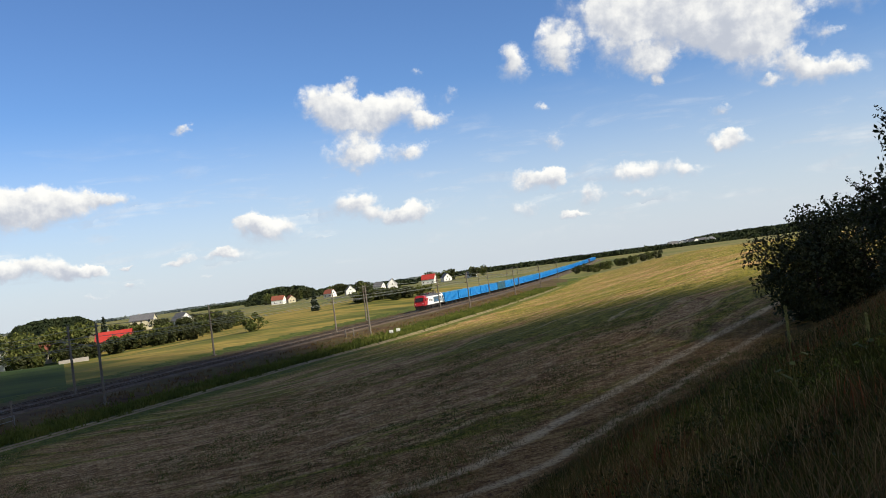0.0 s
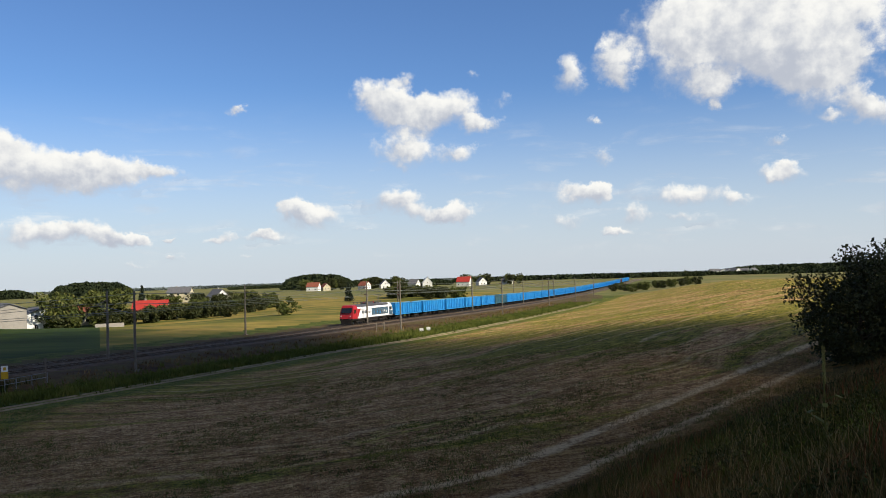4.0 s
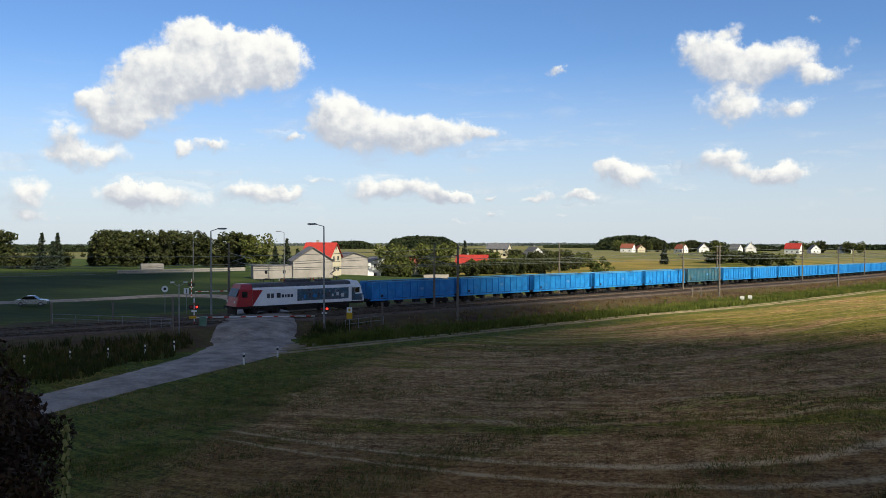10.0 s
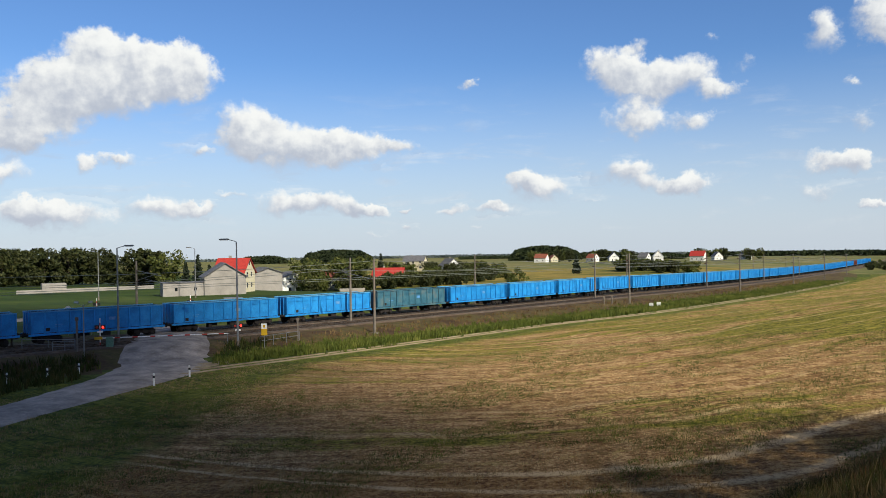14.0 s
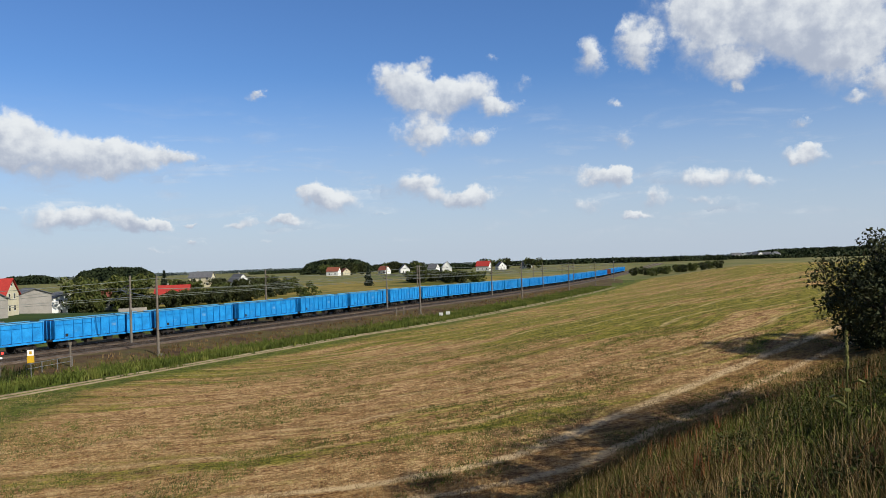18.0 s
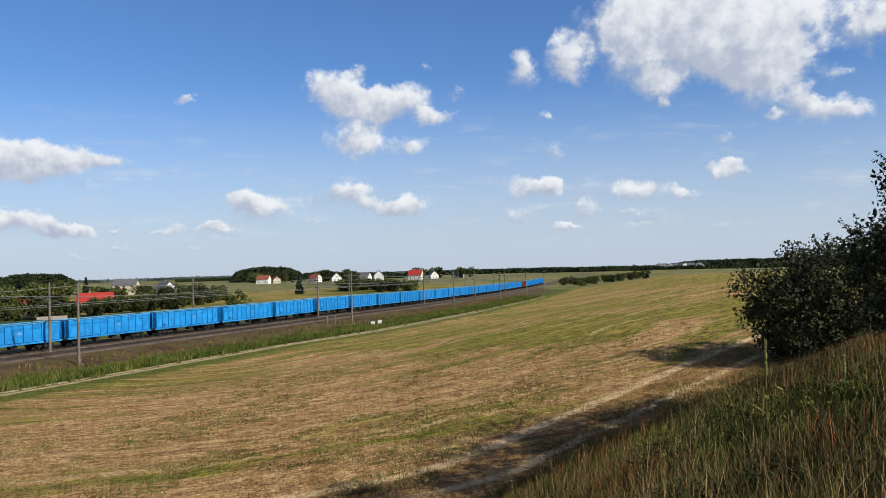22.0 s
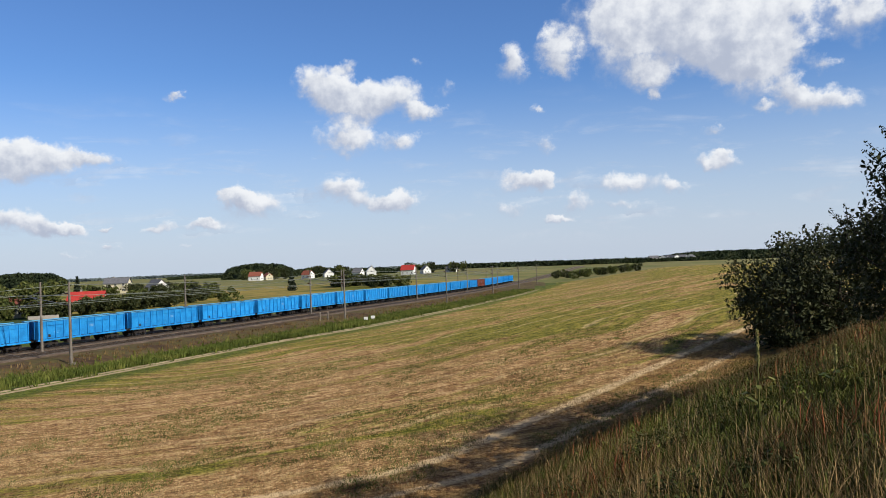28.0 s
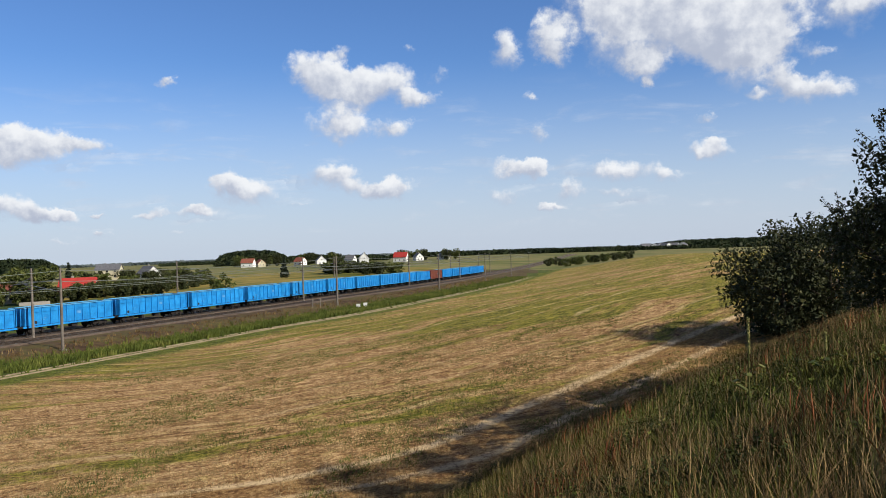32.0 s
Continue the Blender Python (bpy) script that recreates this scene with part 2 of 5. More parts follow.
def field_material():
    """Mown hay field: tan stubble and green regrowth in windrow bands that run with the field's length."""
    m = bpy.data.materials.new("mown_field")
    m.use_nodes = True
    N = Nodes(m.node_tree)
    p = N.n("ShaderNodeNewGeometry").outputs["Position"]
    # run: along the foot of the bank, wf: out from it; the mower went round the field, so the windrows turn in rings at this end
    q0 = N.vec("SUBTRACT", p, (FOOT.x, FOOT.y, 0))
    run = N.vec("DOT_PRODUCT", q0, FOOT_DIR[:])
    wf = N.vec("DOT_PRODUCT", q0, FOOT_SIDE[:])
    mid = N.noise(p, 0.35, 4.0, 0.65)
    sway = N.math("SUBTRACT", N.noise(p, 0.05, 2.0), 0.5)
    a = N.math("MAXIMUM", N.math("SUBTRACT", 40.0, run), 0.0)
    b = N.math("ADD", wf, 62.0)
    ring = N.math("SQRT", N.math("ADD", N.math("MULTIPLY", a, a), N.math("MULTIPLY", b, b)))
    ring = N.math("ADD", ring, N.math("MULTIPLY", sway, 9.0))
    turn = N.math("SUBTRACT", run, N.math("MULTIPLY", wf, 0.3))
    cb = N.n("ShaderNodeCombineXYZ")
    N.put(ring, cb, 0)
    N.put(N.math("MULTIPLY", turn, 0.07), cb, 1)
    q = cb.outputs[0]
    rows = N.noise(q, 0.32, 4.0, 0.65)
    fine = N.noise(N.vec("MULTIPLY", q, (2.2, 3.0, 1.0)), 1.0, 4.0, 0.7)
    broad = N.noise(p, 0.035, 3.0, 0.55)
    clumps = N.noise(p, 1.1, 5.0, 0.7)
    straws = N.noise(p, 4.5, 6.0, 0.8)
    grain = N.math("ADD", N.math("MULTIPLY", straws, 0.5), N.math("ADD", N.math("MULTIPLY", fine, 0.25), N.math("MULTIPLY", clumps, 0.25)))
    grain = N.range(grain, 0.42, 0.58, 0.0, 1.0, False)
    green = N.math("ADD", N.math("ADD", N.math("MULTIPLY", rows, 1.5), N.math("MULTIPLY", broad, 0.9)), N.math("ADD", N.math("MULTIPLY", mid, 0.35), N.math("MULTIPLY", clumps, 0.5)))
    far = N.n("ShaderNodeVectorMath", operation="DISTANCE")
    N.put(p, far, 0)
    far.inputs[1].default_value = (-14.0, 50.0, 0.5)
    green = N.math("ADD", green, N.range(far.outputs["Value"], 12.0, 50.0, -0.06, 0.16))
    green = N.range(green, 1.56, 1.82)
    tan = N.ramp(grain, [(0.1, (0.105, 0.05, 0.018)), (0.5, (0.33, 0.186, 0.075)), (0.9, (0.60, 0.41, 0.20))])
    grn = N.ramp(grain, [(0.1, (0.035, 0.042, 0.004)), (0.5, (0.13, 0.132, 0.012)), (0.9, (0.31, 0.26, 0.036))])
    c = N.mix(N.math("MULTIPLY", green, 0.92), tan, grn)
    # bleached windrows of cut straw
    tri = N.math("PINGPONG", N.math("ADD", ring, N.math("MULTIPLY", mid, 1.2)), 2.6)
    straw = N.math("MULTIPLY", N.range(tri, 0.45, 0.10), N.range(N.math("ADD", N.math("MULTIPLY", rows, 0.6), N.math("MULTIPLY", mid, 0.4)), 0.44, 0.56))
    c = N.mix(N.math("MULTIPLY", straw, N.range(grain, 0.1, 0.7, 0.2, 0.75)), c, (0.56, 0.40, 0.21))
    # brown soil and two bleached wheel tracks along the foot of the bank
    wf = N.math("ADD", wf, N.math("MULTIPLY", N.math("SUBTRACT", mid, 0.5), 1.0))
    swing = N.math("MAXIMUM", N.math("SUBTRACT", 13.0, run), 0.0)
    wt = N.math("ADD", wf, N.math("MULTIPLY", N.math("MULTIPLY", swing, swing), 0.044))
    soil = N.math("MULTIPLY", N.math("MULTIPLY", N.range(wt, -4.6, -4.0), N.range(clumps, 0.3, 0.6, 0.5, 1.0)), 0.85)
    c = N.mix(soil, c, N.ramp(grain, [(0.1, (0.10, 0.045, 0.014)), (0.5, (0.22, 0.118, 0.038)), (0.9, (0.36, 0.22, 0.085))]))
    rut = N.math("MAXIMUM", N.range(N.math("ABSOLUTE", N.math("ADD", wt, 4.1)), 0.65, 0.15), N.range(N.math("ABSOLUTE", N.math("ADD", wt, 0.9)), 0.5, 0.1, 0.0, 0.8))
    c = N.mix(N.math("MULTIPLY", rut, N.range(grain, 0.1, 0.6, 0.3, 1.0)), c, (0.62, 0.46, 0.26))
    # uncut grass towards the road and along the dirt track
    sp = N.n("ShaderNodeSeparateXYZ")
    N.put(p, sp, 0)
    road = N.math("ADD", sp.outputs[0], N.math("MULTIPLY", sp.outputs[1], 0.25))
    edge = N.range(N.math("ADD", road, N.math("MULTIPLY", N.math("SUBTRACT", mid, 0.5), 8.0)), -18.0, -21.5)
    away = N.n("ShaderNodeAttribute", attribute_name="from_railway").outputs["Fac"]
    edge2 = N.range(N.math("ADD", away, N.math("MULTIPLY", N.math("SUBTRACT", mid, 0.5), 5.0)), 30.0, 26.5)
    lush = N.ramp(grain, [(0.1, (0.03, 0.04, 0.006)), (0.5, (0.085, 0.105, 0.014)), (0.9, (0.17, 0.175, 0.03))])
    c = N.mix(N.math("MAXIMUM", edge, edge2), c, lush)
    b = N.n("ShaderNodeBsdfPrincipled")
    N.put(c, b, "Base Color")
    b.inputs["Roughness"].default_value = 0.95
    b.inputs["Specular IOR Level"].default_value = 0.1
    bp = N.n("ShaderNodeBump")
    bp.inputs["Strength"].default_value = 0.8
    bp.inputs["Distance"].default_value = 0.12
    N.put(N.math("ADD", grain, N.math("MULTIPLY", mid, 0.5)), bp, "Height")
    N.t.links.new(bp.outputs[0], b.inputs["Normal"])
    out = N.n("ShaderNodeOutputMaterial")
    N.t.links.new(b.outputs[0], out.inputs[0])
    return m


# ---- the plan ----
# The railway runs straight past the crossing, then bends gently and falls away into the valley.
# s: metres along its far track; u: metres from it towards the camera.
S0, S1 = -520.0, 900.0
SS = np.arange(S0, S1 + 1, 2.0)


def heading(s):
    return np.radians(np.interp(s, (-100, -50, 0, 50, 100, 150), (31.5, 27.1, 22.6, 18.9, 16.2, 14.4)))


def rail_z(s):
    return np.interp(s, (-100, -20, 40, 110, 200, 320, 500, 900), (0.05, -0.35, -0.98, -2.4, -4.25, -6.1, -7.6, -9.0))


_x, _y = np.cumsum(np.sin(heading(SS)) * 2.0), np.cumsum(np.cos(heading(SS)) * 2.0)
_i = int(np.argmin(abs(SS)))
CX, CY = _x - _x[_i] - 36.2, _y - _y[_i] + 138.9
HH = heading(SS)
GROUND = -1.3


def at(s, u, z=0.0):
    """A place s metres along the railway and u metres from it towards the camera, z above the rails."""
    h = float(heading(s))
    x, y = float(np.interp(s, SS, CX)), float(np.interp(s, SS, CY))
    return Vector((x + math.cos(h) * u, y - math.sin(h) * u, z + float(rail_z(s))))


def along(s, u=0.0, z=0.0):
    """The pose of a thing that stands in line with the railway."""
    p = at(s, u, z)
    slope = math.degrees(math.atan2(float(rail_z(s + 7) - rail_z(s - 7)), 14.0))
    return Matrix.Translation(p) @ pose(0, 0, 0, slope, 0, -math.degrees(float(heading(s))))


def rail_uv(x, y):
    d = (CX - x) ** 2 + (CY - y) ** 2
    i = int(np.argmin(d))
    h = float(HH[i])
    dx, dy = x - CX[i], y - CY[i]
    return math.cos(h) * dx - math.sin(h) * dy, SS[i] + math.sin(h) * dx + math.cos(h) * dy


def sm(t):
    t = min(1.0, max(0.0, t))
    return t * t * (3 - 2 * t)


def polar(az, dist, lift=0.0):
    x, y = -math.sin(radians(az)) * dist, math.cos(radians(az)) * dist
    return Vector((x, y, ground_z(x, y) + lift))


def ground_z(x, y):
    u, v = rail_uv(x, y)
    r = math.hypot(x, y)
    z = GROUND + 0.95 * (1 - sm((u - 10) / 7)) - 0.5 * (1 - sm((u + 14) / 8))
    z += 5.0 * sm((u - 22) / 65) * sm((v + 131) / 130) * (1 - 0.55 * sm((v - 79) / 250))
    z -= 4.0 * sm((-u - 14) / 110) * sm((v - 5) / 55)         # the valley beyond the railway
    if r > 250:
        far = 10 - r * math.tan(radians(0.92 + 0.75 * math.exp(-max(0, r - 450) / 550)))
        k = sm((r - 250) / 300)
        z = z * (1 - k) + far * k
    near = 1.0 - sm((r - 250) / 120)
    bed = float(rail_z(v)) + GROUND + 0.95 * (1 - sm((u - 10) / 7))
    c = sm(1 - (abs(u - 4) - 12) / (12 + 48 * sm((v + 20) / 60))) * sm((v + 110) / 50) * (1 - sm((r - 650) / 350))
    z = z * (1 - c) + bed * c + (2.2 * sm((u - 22) / 65) * c * near * sm((v + 20) / 60) if u > 22 else 0)
    # the bank on which the camera stands
    q = Vector((x, y, 0)) - FOOT
    w = q.dot(FOOT_SIDE)
    run = q.dot(FOOT_DIR)
    w += 1.2 * math.sin(run * 0.16) - 1.2
    if w > 0 and r < 400:
        z += 13.6 * (1 - 0.38 * sm((run + 8) / 40)) * (1 - math.exp(-(w / 17.5) ** 1.25)) * sm((run + 70) / 45) + 0.02 * w
    return z

# ---- mesh helpers ----


def box(bm, x0, x1, y0, y1, z0, z1, m=None):
    """Adds a box; m: a matrix that moves it."""
    vs = [bm.verts.new(Vector((x, y, z)) if m is None else m @ Vector((x, y, z))) for x in (x0, x1) for y in (y0, y1) for z in (z0, z1)]
    for f in ((0, 1, 3, 2), (4, 6, 7, 5), (0, 4, 5, 1), (2, 3, 7, 6), (0, 2, 6, 4), (1, 5, 7, 3)):
        bm.faces.new([vs[i] for i in f])
    return vs


def boxes(*dims):
    bm = bmesh.new()
    for d in dims:
        box(bm, *d)
    return bm


def tube(bm, a, b, r0, r1=None, n=8, caps=True):
    """A tapered round bar from a to b."""
    a, b = Vector(a), Vector(b)
    r1 = r0 if r1 is None else r1
    q = (b - a).to_track_quat("Z", "Y").to_matrix()
    ra, rb = [], []
    for i in range(n):
        w = 2 * math.pi * i / n
        o = q @ Vector((math.cos(w), math.sin(w), 0))
        ra.append(bm.verts.new(a + o * r0))
        rb.append(bm.verts.new(b + o * r1))
    for i in range(n):
        j = (i + 1) % n
        bm.faces.new((ra[i], ra[j], rb[j], rb[i]))
    if caps:
        bm.faces.new(ra[::-1])
        bm.faces.new(rb)


def tubes(*bars, n=8):
    bm = bmesh.new()
    for b in bars:
        tube(bm, *b, n=n)
    return bm


def prism(bm, profile, y0, y1, m=None):
    """Extrudes a profile of (x, z) points from y0 to y1."""
    rows = []
    for y in (y0, y1):
        rows.append([bm.verts.new(Vector((x, y, z)) if m is None else m @ Vector((x, y, z))) for x, z in profile])
    k = len(profile)
    for i in range(k):
        j = (i + 1) % k
        bm.faces.new((rows[0][i], rows[0][j], rows[1][j], rows[1][i]))
    bm.faces.new(rows[0][::-1])
    bm.faces.new(rows[1])


def mesh_of(bm, name, mats, smooth=False, bevel=0.0):
    bmesh.ops.recalc_face_normals(bm, faces=bm.faces[:])
    if bevel:
        bmesh.ops.bevel(bm, geom=[e for e in bm.edges if e.calc_face_angle(0) > 0.6], offset=bevel, segments=2, affect="EDGES", clamp_overlap=True)
    me = bpy.data.meshes.new(name)
    bm.to_mesh(me)
    bm.free()
    for m in mats if isinstance(mats, (list, tuple)) else [mats]:
        me.materials.append(m)
    if smooth:
        me.polygons.foreach_set("use_smooth", [True] * len(me.polygons))
    return me


def part(name, bm, mats, parent, label="", smooth=False, bevel=0.0):
    """Links a bmesh (or a finished mesh) as one mesh object under a thing or a part."""
    me = bm if isinstance(bm, bpy.types.Mesh) else mesh_of(bm, name, mats, smooth, bevel)
    ob = new(name, me)
    ob.parent = parent
    if label:
        ob["label"] = label
    return ob


def thing(name, label, category, place=None, group="", kind=""):
    ob = new(name)
    ob.empty_display_size = 0.3
    if place is not None:
        ob.matrix_basis = place
    return tagged(ob, label, category, group, kind)


def solid(name, bm, mats, label, category, place=None, group="", kind="", smooth=False, bevel=0.0):
    ob = new(name, mesh_of(bm, name, mats, smooth, bevel))
    if place is not None:
        ob.matrix_basis = place
    return tagged(ob, label, category, group, kind)


def raw(name, verts, faces, mats, idx=None, smooth=False):
    me = bpy.data.meshes.new(name)
    me.from_pydata(verts, [], faces)
    for m in mats if isinstance(mats, (list, tuple)) else [mats]:
        me.materials.append(m)
    if idx is not None:
        me.polygons.foreach_set("material_index", idx)
    if smooth:
        me.polygons.foreach_set("use_smooth", [True] * len(faces))
    me.update()
    return me


M_FIELD = field_material()
M_VERGE = material("verge_grass", [(0.035, 0.06, 0.008), (0.085, 0.115, 0.018), (0.16, 0.165, 0.035)], 0.5, 0.95, bump=0.15, coords="World", fine=0.5, spec=0.1)
M_BANK = material("bank_grass", [(0.06, 0.055, 0.014), (0.13, 0.10, 0.03), (0.24, 0.17, 0.065)], 0.45, 0.95, bump=0.12, coords="World", fine=0.5, spec=0.1)
M_PASTURE = material("pasture", [(0.06, 0.075, 0.013), (0.13, 0.135, 0.025), (0.33, 0.24, 0.06), (0.11, 0.125, 0.022)], 0.022, 0.95, bump=0.1, coords="World", stretch=(1, 1.5, 1), fine=0.35, spec=0.1)
M_CROP = material("green_crop", [(0.022, 0.042, 0.009), (0.045, 0.075, 0.014), (0.075, 0.10, 0.022)], 0.03, 0.95, bump=0.1, coords="World", stretch=(1, 3.0, 1), fine=0.4, spec=0.1)
M_FAR = material("far_fields", [(0.06, 0.085, 0.03), (0.14, 0.15, 0.045), (0.24, 0.21, 0.08), (0.09, 0.115, 0.04)], 0.009, 0.95, coords="World", stretch=(1, 2.2, 1), fine=0.3, spec=0.1)
M_BALLAST = material("ballast", [(0.075, 0.05, 0.034), (0.13, 0.09, 0.06), (0.19, 0.145, 0.105)], 0.8, 0.95, bump=0.05, coords="World", fine=0.5)
M_WASTE = material("dry_trackside", [(0.055, 0.034, 0.02), (0.10, 0.065, 0.034), (0.10, 0.085, 0.028), (0.15, 0.10, 0.055)], 0.25, 0.95, bump=0.08, coords="World", fine=0.45, spec=0.1)
M_RAIL = material("rail_steel", [(0.10, 0.07, 0.05), (0.22, 0.18, 0.15)], 2.0, 0.45, 0.8)
M_SLEEPER = material("sleeper_concrete", [(0.13, 0.115, 0.10), (0.24, 0.22, 0.20)], 3.0, 0.9)
M_ROAD = material("worn_road", [(0.22, 0.185, 0.155), (0.38, 0.325, 0.275), (0.54, 0.465, 0.39)], 0.5, 0.9, bump=0.03, coords="World", fine=0.3)
M_PATH = material("dirt_track", [(0.22, 0.165, 0.095), (0.33, 0.255, 0.15), (0.42, 0.335, 0.21)], 0.5, 0.95, bump=0.04, coords="World", fine=0.3)


# ---- ground: one sheet from the camera's feet to the horizon ----


def make_ground():
    rings = [0.0]
    r = 1.5
    while r < 4600:
        rings.append(r)
        r *= 1.030 if r < 400 else 1.07
    azs = []
    a = -180.0
    while a < 180:
        azs.append(a)
        a += 0.75 if -45 < a < 66 else 3.0
    verts, faces, idx = [(0, 0, ground_z(0, 0))], [], []
    k = len(azs)
    for r in rings[1:]:
        for a in azs:
            x, y = -math.sin(radians(a)) * r, math.cos(radians(a)) * r
            verts.append((x, y, ground_z(x, y)))

    def zone(x, y):
        u, v = rail_uv(x, y)
        q = Vector((x, y, 0)) - FOOT
        w = q.dot(FOOT_SIDE) - 1.2 + 0.5 * math.sin(q.dot(FOOT_DIR) * 0.5)
        r = math.hypot(x, y)
        if r > 420:
            return 4
        if w > 0 and r < 300:
            return 2
        if u > 17 + 0.8 * math.sin(v * 0.3):
            return 0 if u > 22.5 else 1
        if u > -8:
            return 5
        if u > -16:
            return 1
        return 6 if math.atan2(-x, y) > radians(25.2) else 3

    for j in range(k):
        faces.append((0, 1 + j, 1 + (j + 1) % k))
        idx.append(2)
    for i in range(len(rings) - 2):
        for j in range(k):
            a0, a1 = 1 + i * k + j, 1 + i * k + (j + 1) % k
            f = (a0, a0 + k, a1 + k, a1)
            faces.append(f)
            c = [sum(verts[t][n] for t in f) / 4 for n in (0, 1)]
            idx.append(zone(*c))
    me = raw("ground", verts, faces, [M_FIELD, M_VERGE, M_BANK, M_PASTURE, M_FAR, M_WASTE, M_CROP], idx, True)
    across = me.attributes.new("from_railway", "FLOAT", "POINT")
    across.data.foreach_set("value", [rail_uv(v[0], v[1])[0] for v in verts])
    tagged(new("ground", me), "mown hay field, grassy verges and far pastures", "ground", kind="structure")


make_ground()


def ribbon(name, pts, widths, mat, lift, label, category, kind="structure", cross=4, crown=0.0):
    """A strip laid along points on the ground."""
    verts, faces = [], []
    P = [Vector((x, y, 0)) for x, y in pts]
    dense, wd = [], []
    for i in range(len(P) - 1):
        p0, p1, p2, p3 = P[max(0, i - 1)], P[i], P[i + 1], P[min(len(P) - 1, i + 2)]
        steps = max(2, int((p2 - p1).length / 1.2))
        for s in range(steps):
            t = s / steps
            q = 0.5 * ((2 * p1) + (p2 - p0) * t + (2 * p0 - 5 * p1 + 4 * p2 - p3) * t * t + (3 * p1 - p0 - 3 * p2 + p3) * t ** 3)
            dense.append(q)
            wd.append(widths[i] * (1 - t) + widths[i + 1] * t)
    dense.append(P[-1])
    wd.append(widths[-1])
    for i, q in enumerate(dense):
        d = (dense[min(i + 1, len(dense) - 1)] - dense[max(i - 1, 0)]).normalized()
        nrm = Vector((d.y, -d.x, 0))
        for c in range(cross + 1):
            f = c / cross - 0.5
            ed = 0.18 * noise.noise(q * 0.7 + Vector((c, 0, 0))) if c in (0, cross) else 0
            s = q + nrm * (wd[i] * f + ed)
            rise = crown * (1 - sm((abs(rail_uv(s.x, s.y)[0] - 2.6) - 5) / 7)) if crown else 0
            verts.append((s.x, s.y, ground_z(s.x, s.y) + lift + rise - (lift * 0.6 + 0.1 if c in (0, cross) else 0)))
    n = cross + 1
    for i in range(len(dense) - 1):
        for c in range(cross):
            a = i * n + c
            faces.append((a, a + 1, a + n + 1, a + n))
    return tagged(new(name, raw(name, verts, faces, mat, None, True)), label, category, kind=kind)


ROAD = [(-40, 6), (-44, 26), (-46, 41), (-47.4, 52), (-49.5, 63), (-56.5, 74.5), (-65.5, 87), (-74, 97), (-83, 106), (-91, 110), (-101, 106), (-108, 92), (-140, 52)]
ribbon("road", ROAD, [5.5, 5.5, 5.5, 6.5, 8.5, 8.5, 7.0, 6.0, 5.4, 4.8, 4.2, 3.5, 3.5], M_ROAD, 0.24, "worn grey tarmac road with patches over the crossing", "road", crown=0.24)
for off, nm in ((-0.75, "dirt_path"), (0.8, "dirt_path")):
    pts = [(-49.5, 66.0), (-46.0, 71.0)] + [at(v, 23.6 + off + 0.5 * math.sin(v * 0.05)).to_2d()[:] for v in range(-76, 190, 12)]
    ribbon(nm, pts, [1.6, 1.0] + [0.55] * (len(pts) - 2), M_PATH, 0.10, "pale dirt wheel track along the edge of the field", "path")


# ---- railway ----
V0, V1 = -300.0, 760.0


def swept(profile, u0, v0, v1, step, closed=False):
    """A profile of (u, z) points carried along the railway."""
    n = int((v1 - v0) / step)
    k = len(profile)
    verts, faces = [], []
    for i in range(n + 1):
        for du, z in profile:
            verts.append(at(v0 + (v1 - v0) * i / n, u0 + du, z)[:])
    for i in range(n):
        for j in range(k if closed else k - 1):
            a, b = i * k + j, i * k + (j + 1) % k
            faces.append((a, b, b + k, a + k))
    return verts, faces


def make_track(u0):
    bed = swept([(-2.9, -0.62), (-1.8, -0.20), (1.8, -0.20), (2.9, -0.62)], u0, V0, V1, 6)
    tagged(new("ballast", raw("ballast", *bed, M_BALLAST)), "rusty brown ballast bed of the railway", "ballast", kind="structure")
    tr = thing("railway_track", "railway track of rusty steel rails on concrete sleepers", "railway track", kind="structure")
    prof = [(-0.075, -0.17), (0.075, -0.17), (0.075, -0.155), (0.012, -0.135), (0.012, -0.045), (0.036, -0.035), (0.036, 0), (-0.036, 0), (-0.036, -0.035), (-0.012, -0.045), (-0.012, -0.135), (-0.075, -0.155)]
    for du in (-0.7525, 0.7525):
        part("rail", raw("rail", *swept(prof, u0 + du, V0, V1, 8, True), M_RAIL), None, tr)
    sl = mesh_of(boxes((-1.25, 1.25, -0.13, 0.13, -0.36, -0.175)), "sleeper", M_SLEEPER)
    for i in range(200):
        o = part("sleeper", sl, None, tr)
        o.matrix_basis = along(-112 + i * 0.65, u0)
    return tr


TRACK_TWO = 5.2
for u0 in (0.0, TRACK_TWO):
    make_track(u0)

# ---- train ----
M_BLUE = material("wagon_blue", [(0.014, 0.20, 0.54), (0.018, 0.28, 0.72), (0.03, 0.34, 0.80)], 0.9, 0.5, bump=0.004, spread=0.10, fine=0.18)
M_RIM = material("wagon_rim", [(0.06, 0.32, 0.62), (0.14, 0.44, 0.74)], 0.9, 0.55)
M_TEAL = material("wagon_teal", [(0.02, 0.10, 0.16), (0.05, 0.16, 0.22), (0.12, 0.17, 0.18)], 0.9, 0.6, bump=0.004)
M_RUST = material("wagon_brown", [(0.14, 0.035, 0.02), (0.24, 0.07, 0.04)], 0.9, 0.6, bump=0.004)
# near-black: the shade inside the open wagons is put into this colour
M_INSIDE = material("wagon_inside", [(0.02, 0.02, 0.025), (0.06, 0.05, 0.05)], 1.5, 0.9)
M_UNDER = material("running_gear", [(0.012, 0.010, 0.009), (0.035, 0.028, 0.024)], 3.0, 0.8)
M_LRED = material("loco_red", [(0.42, 0.012, 0.02), (0.50, 0.02, 0.03)], 1.0, 0.35, spec=0.5)
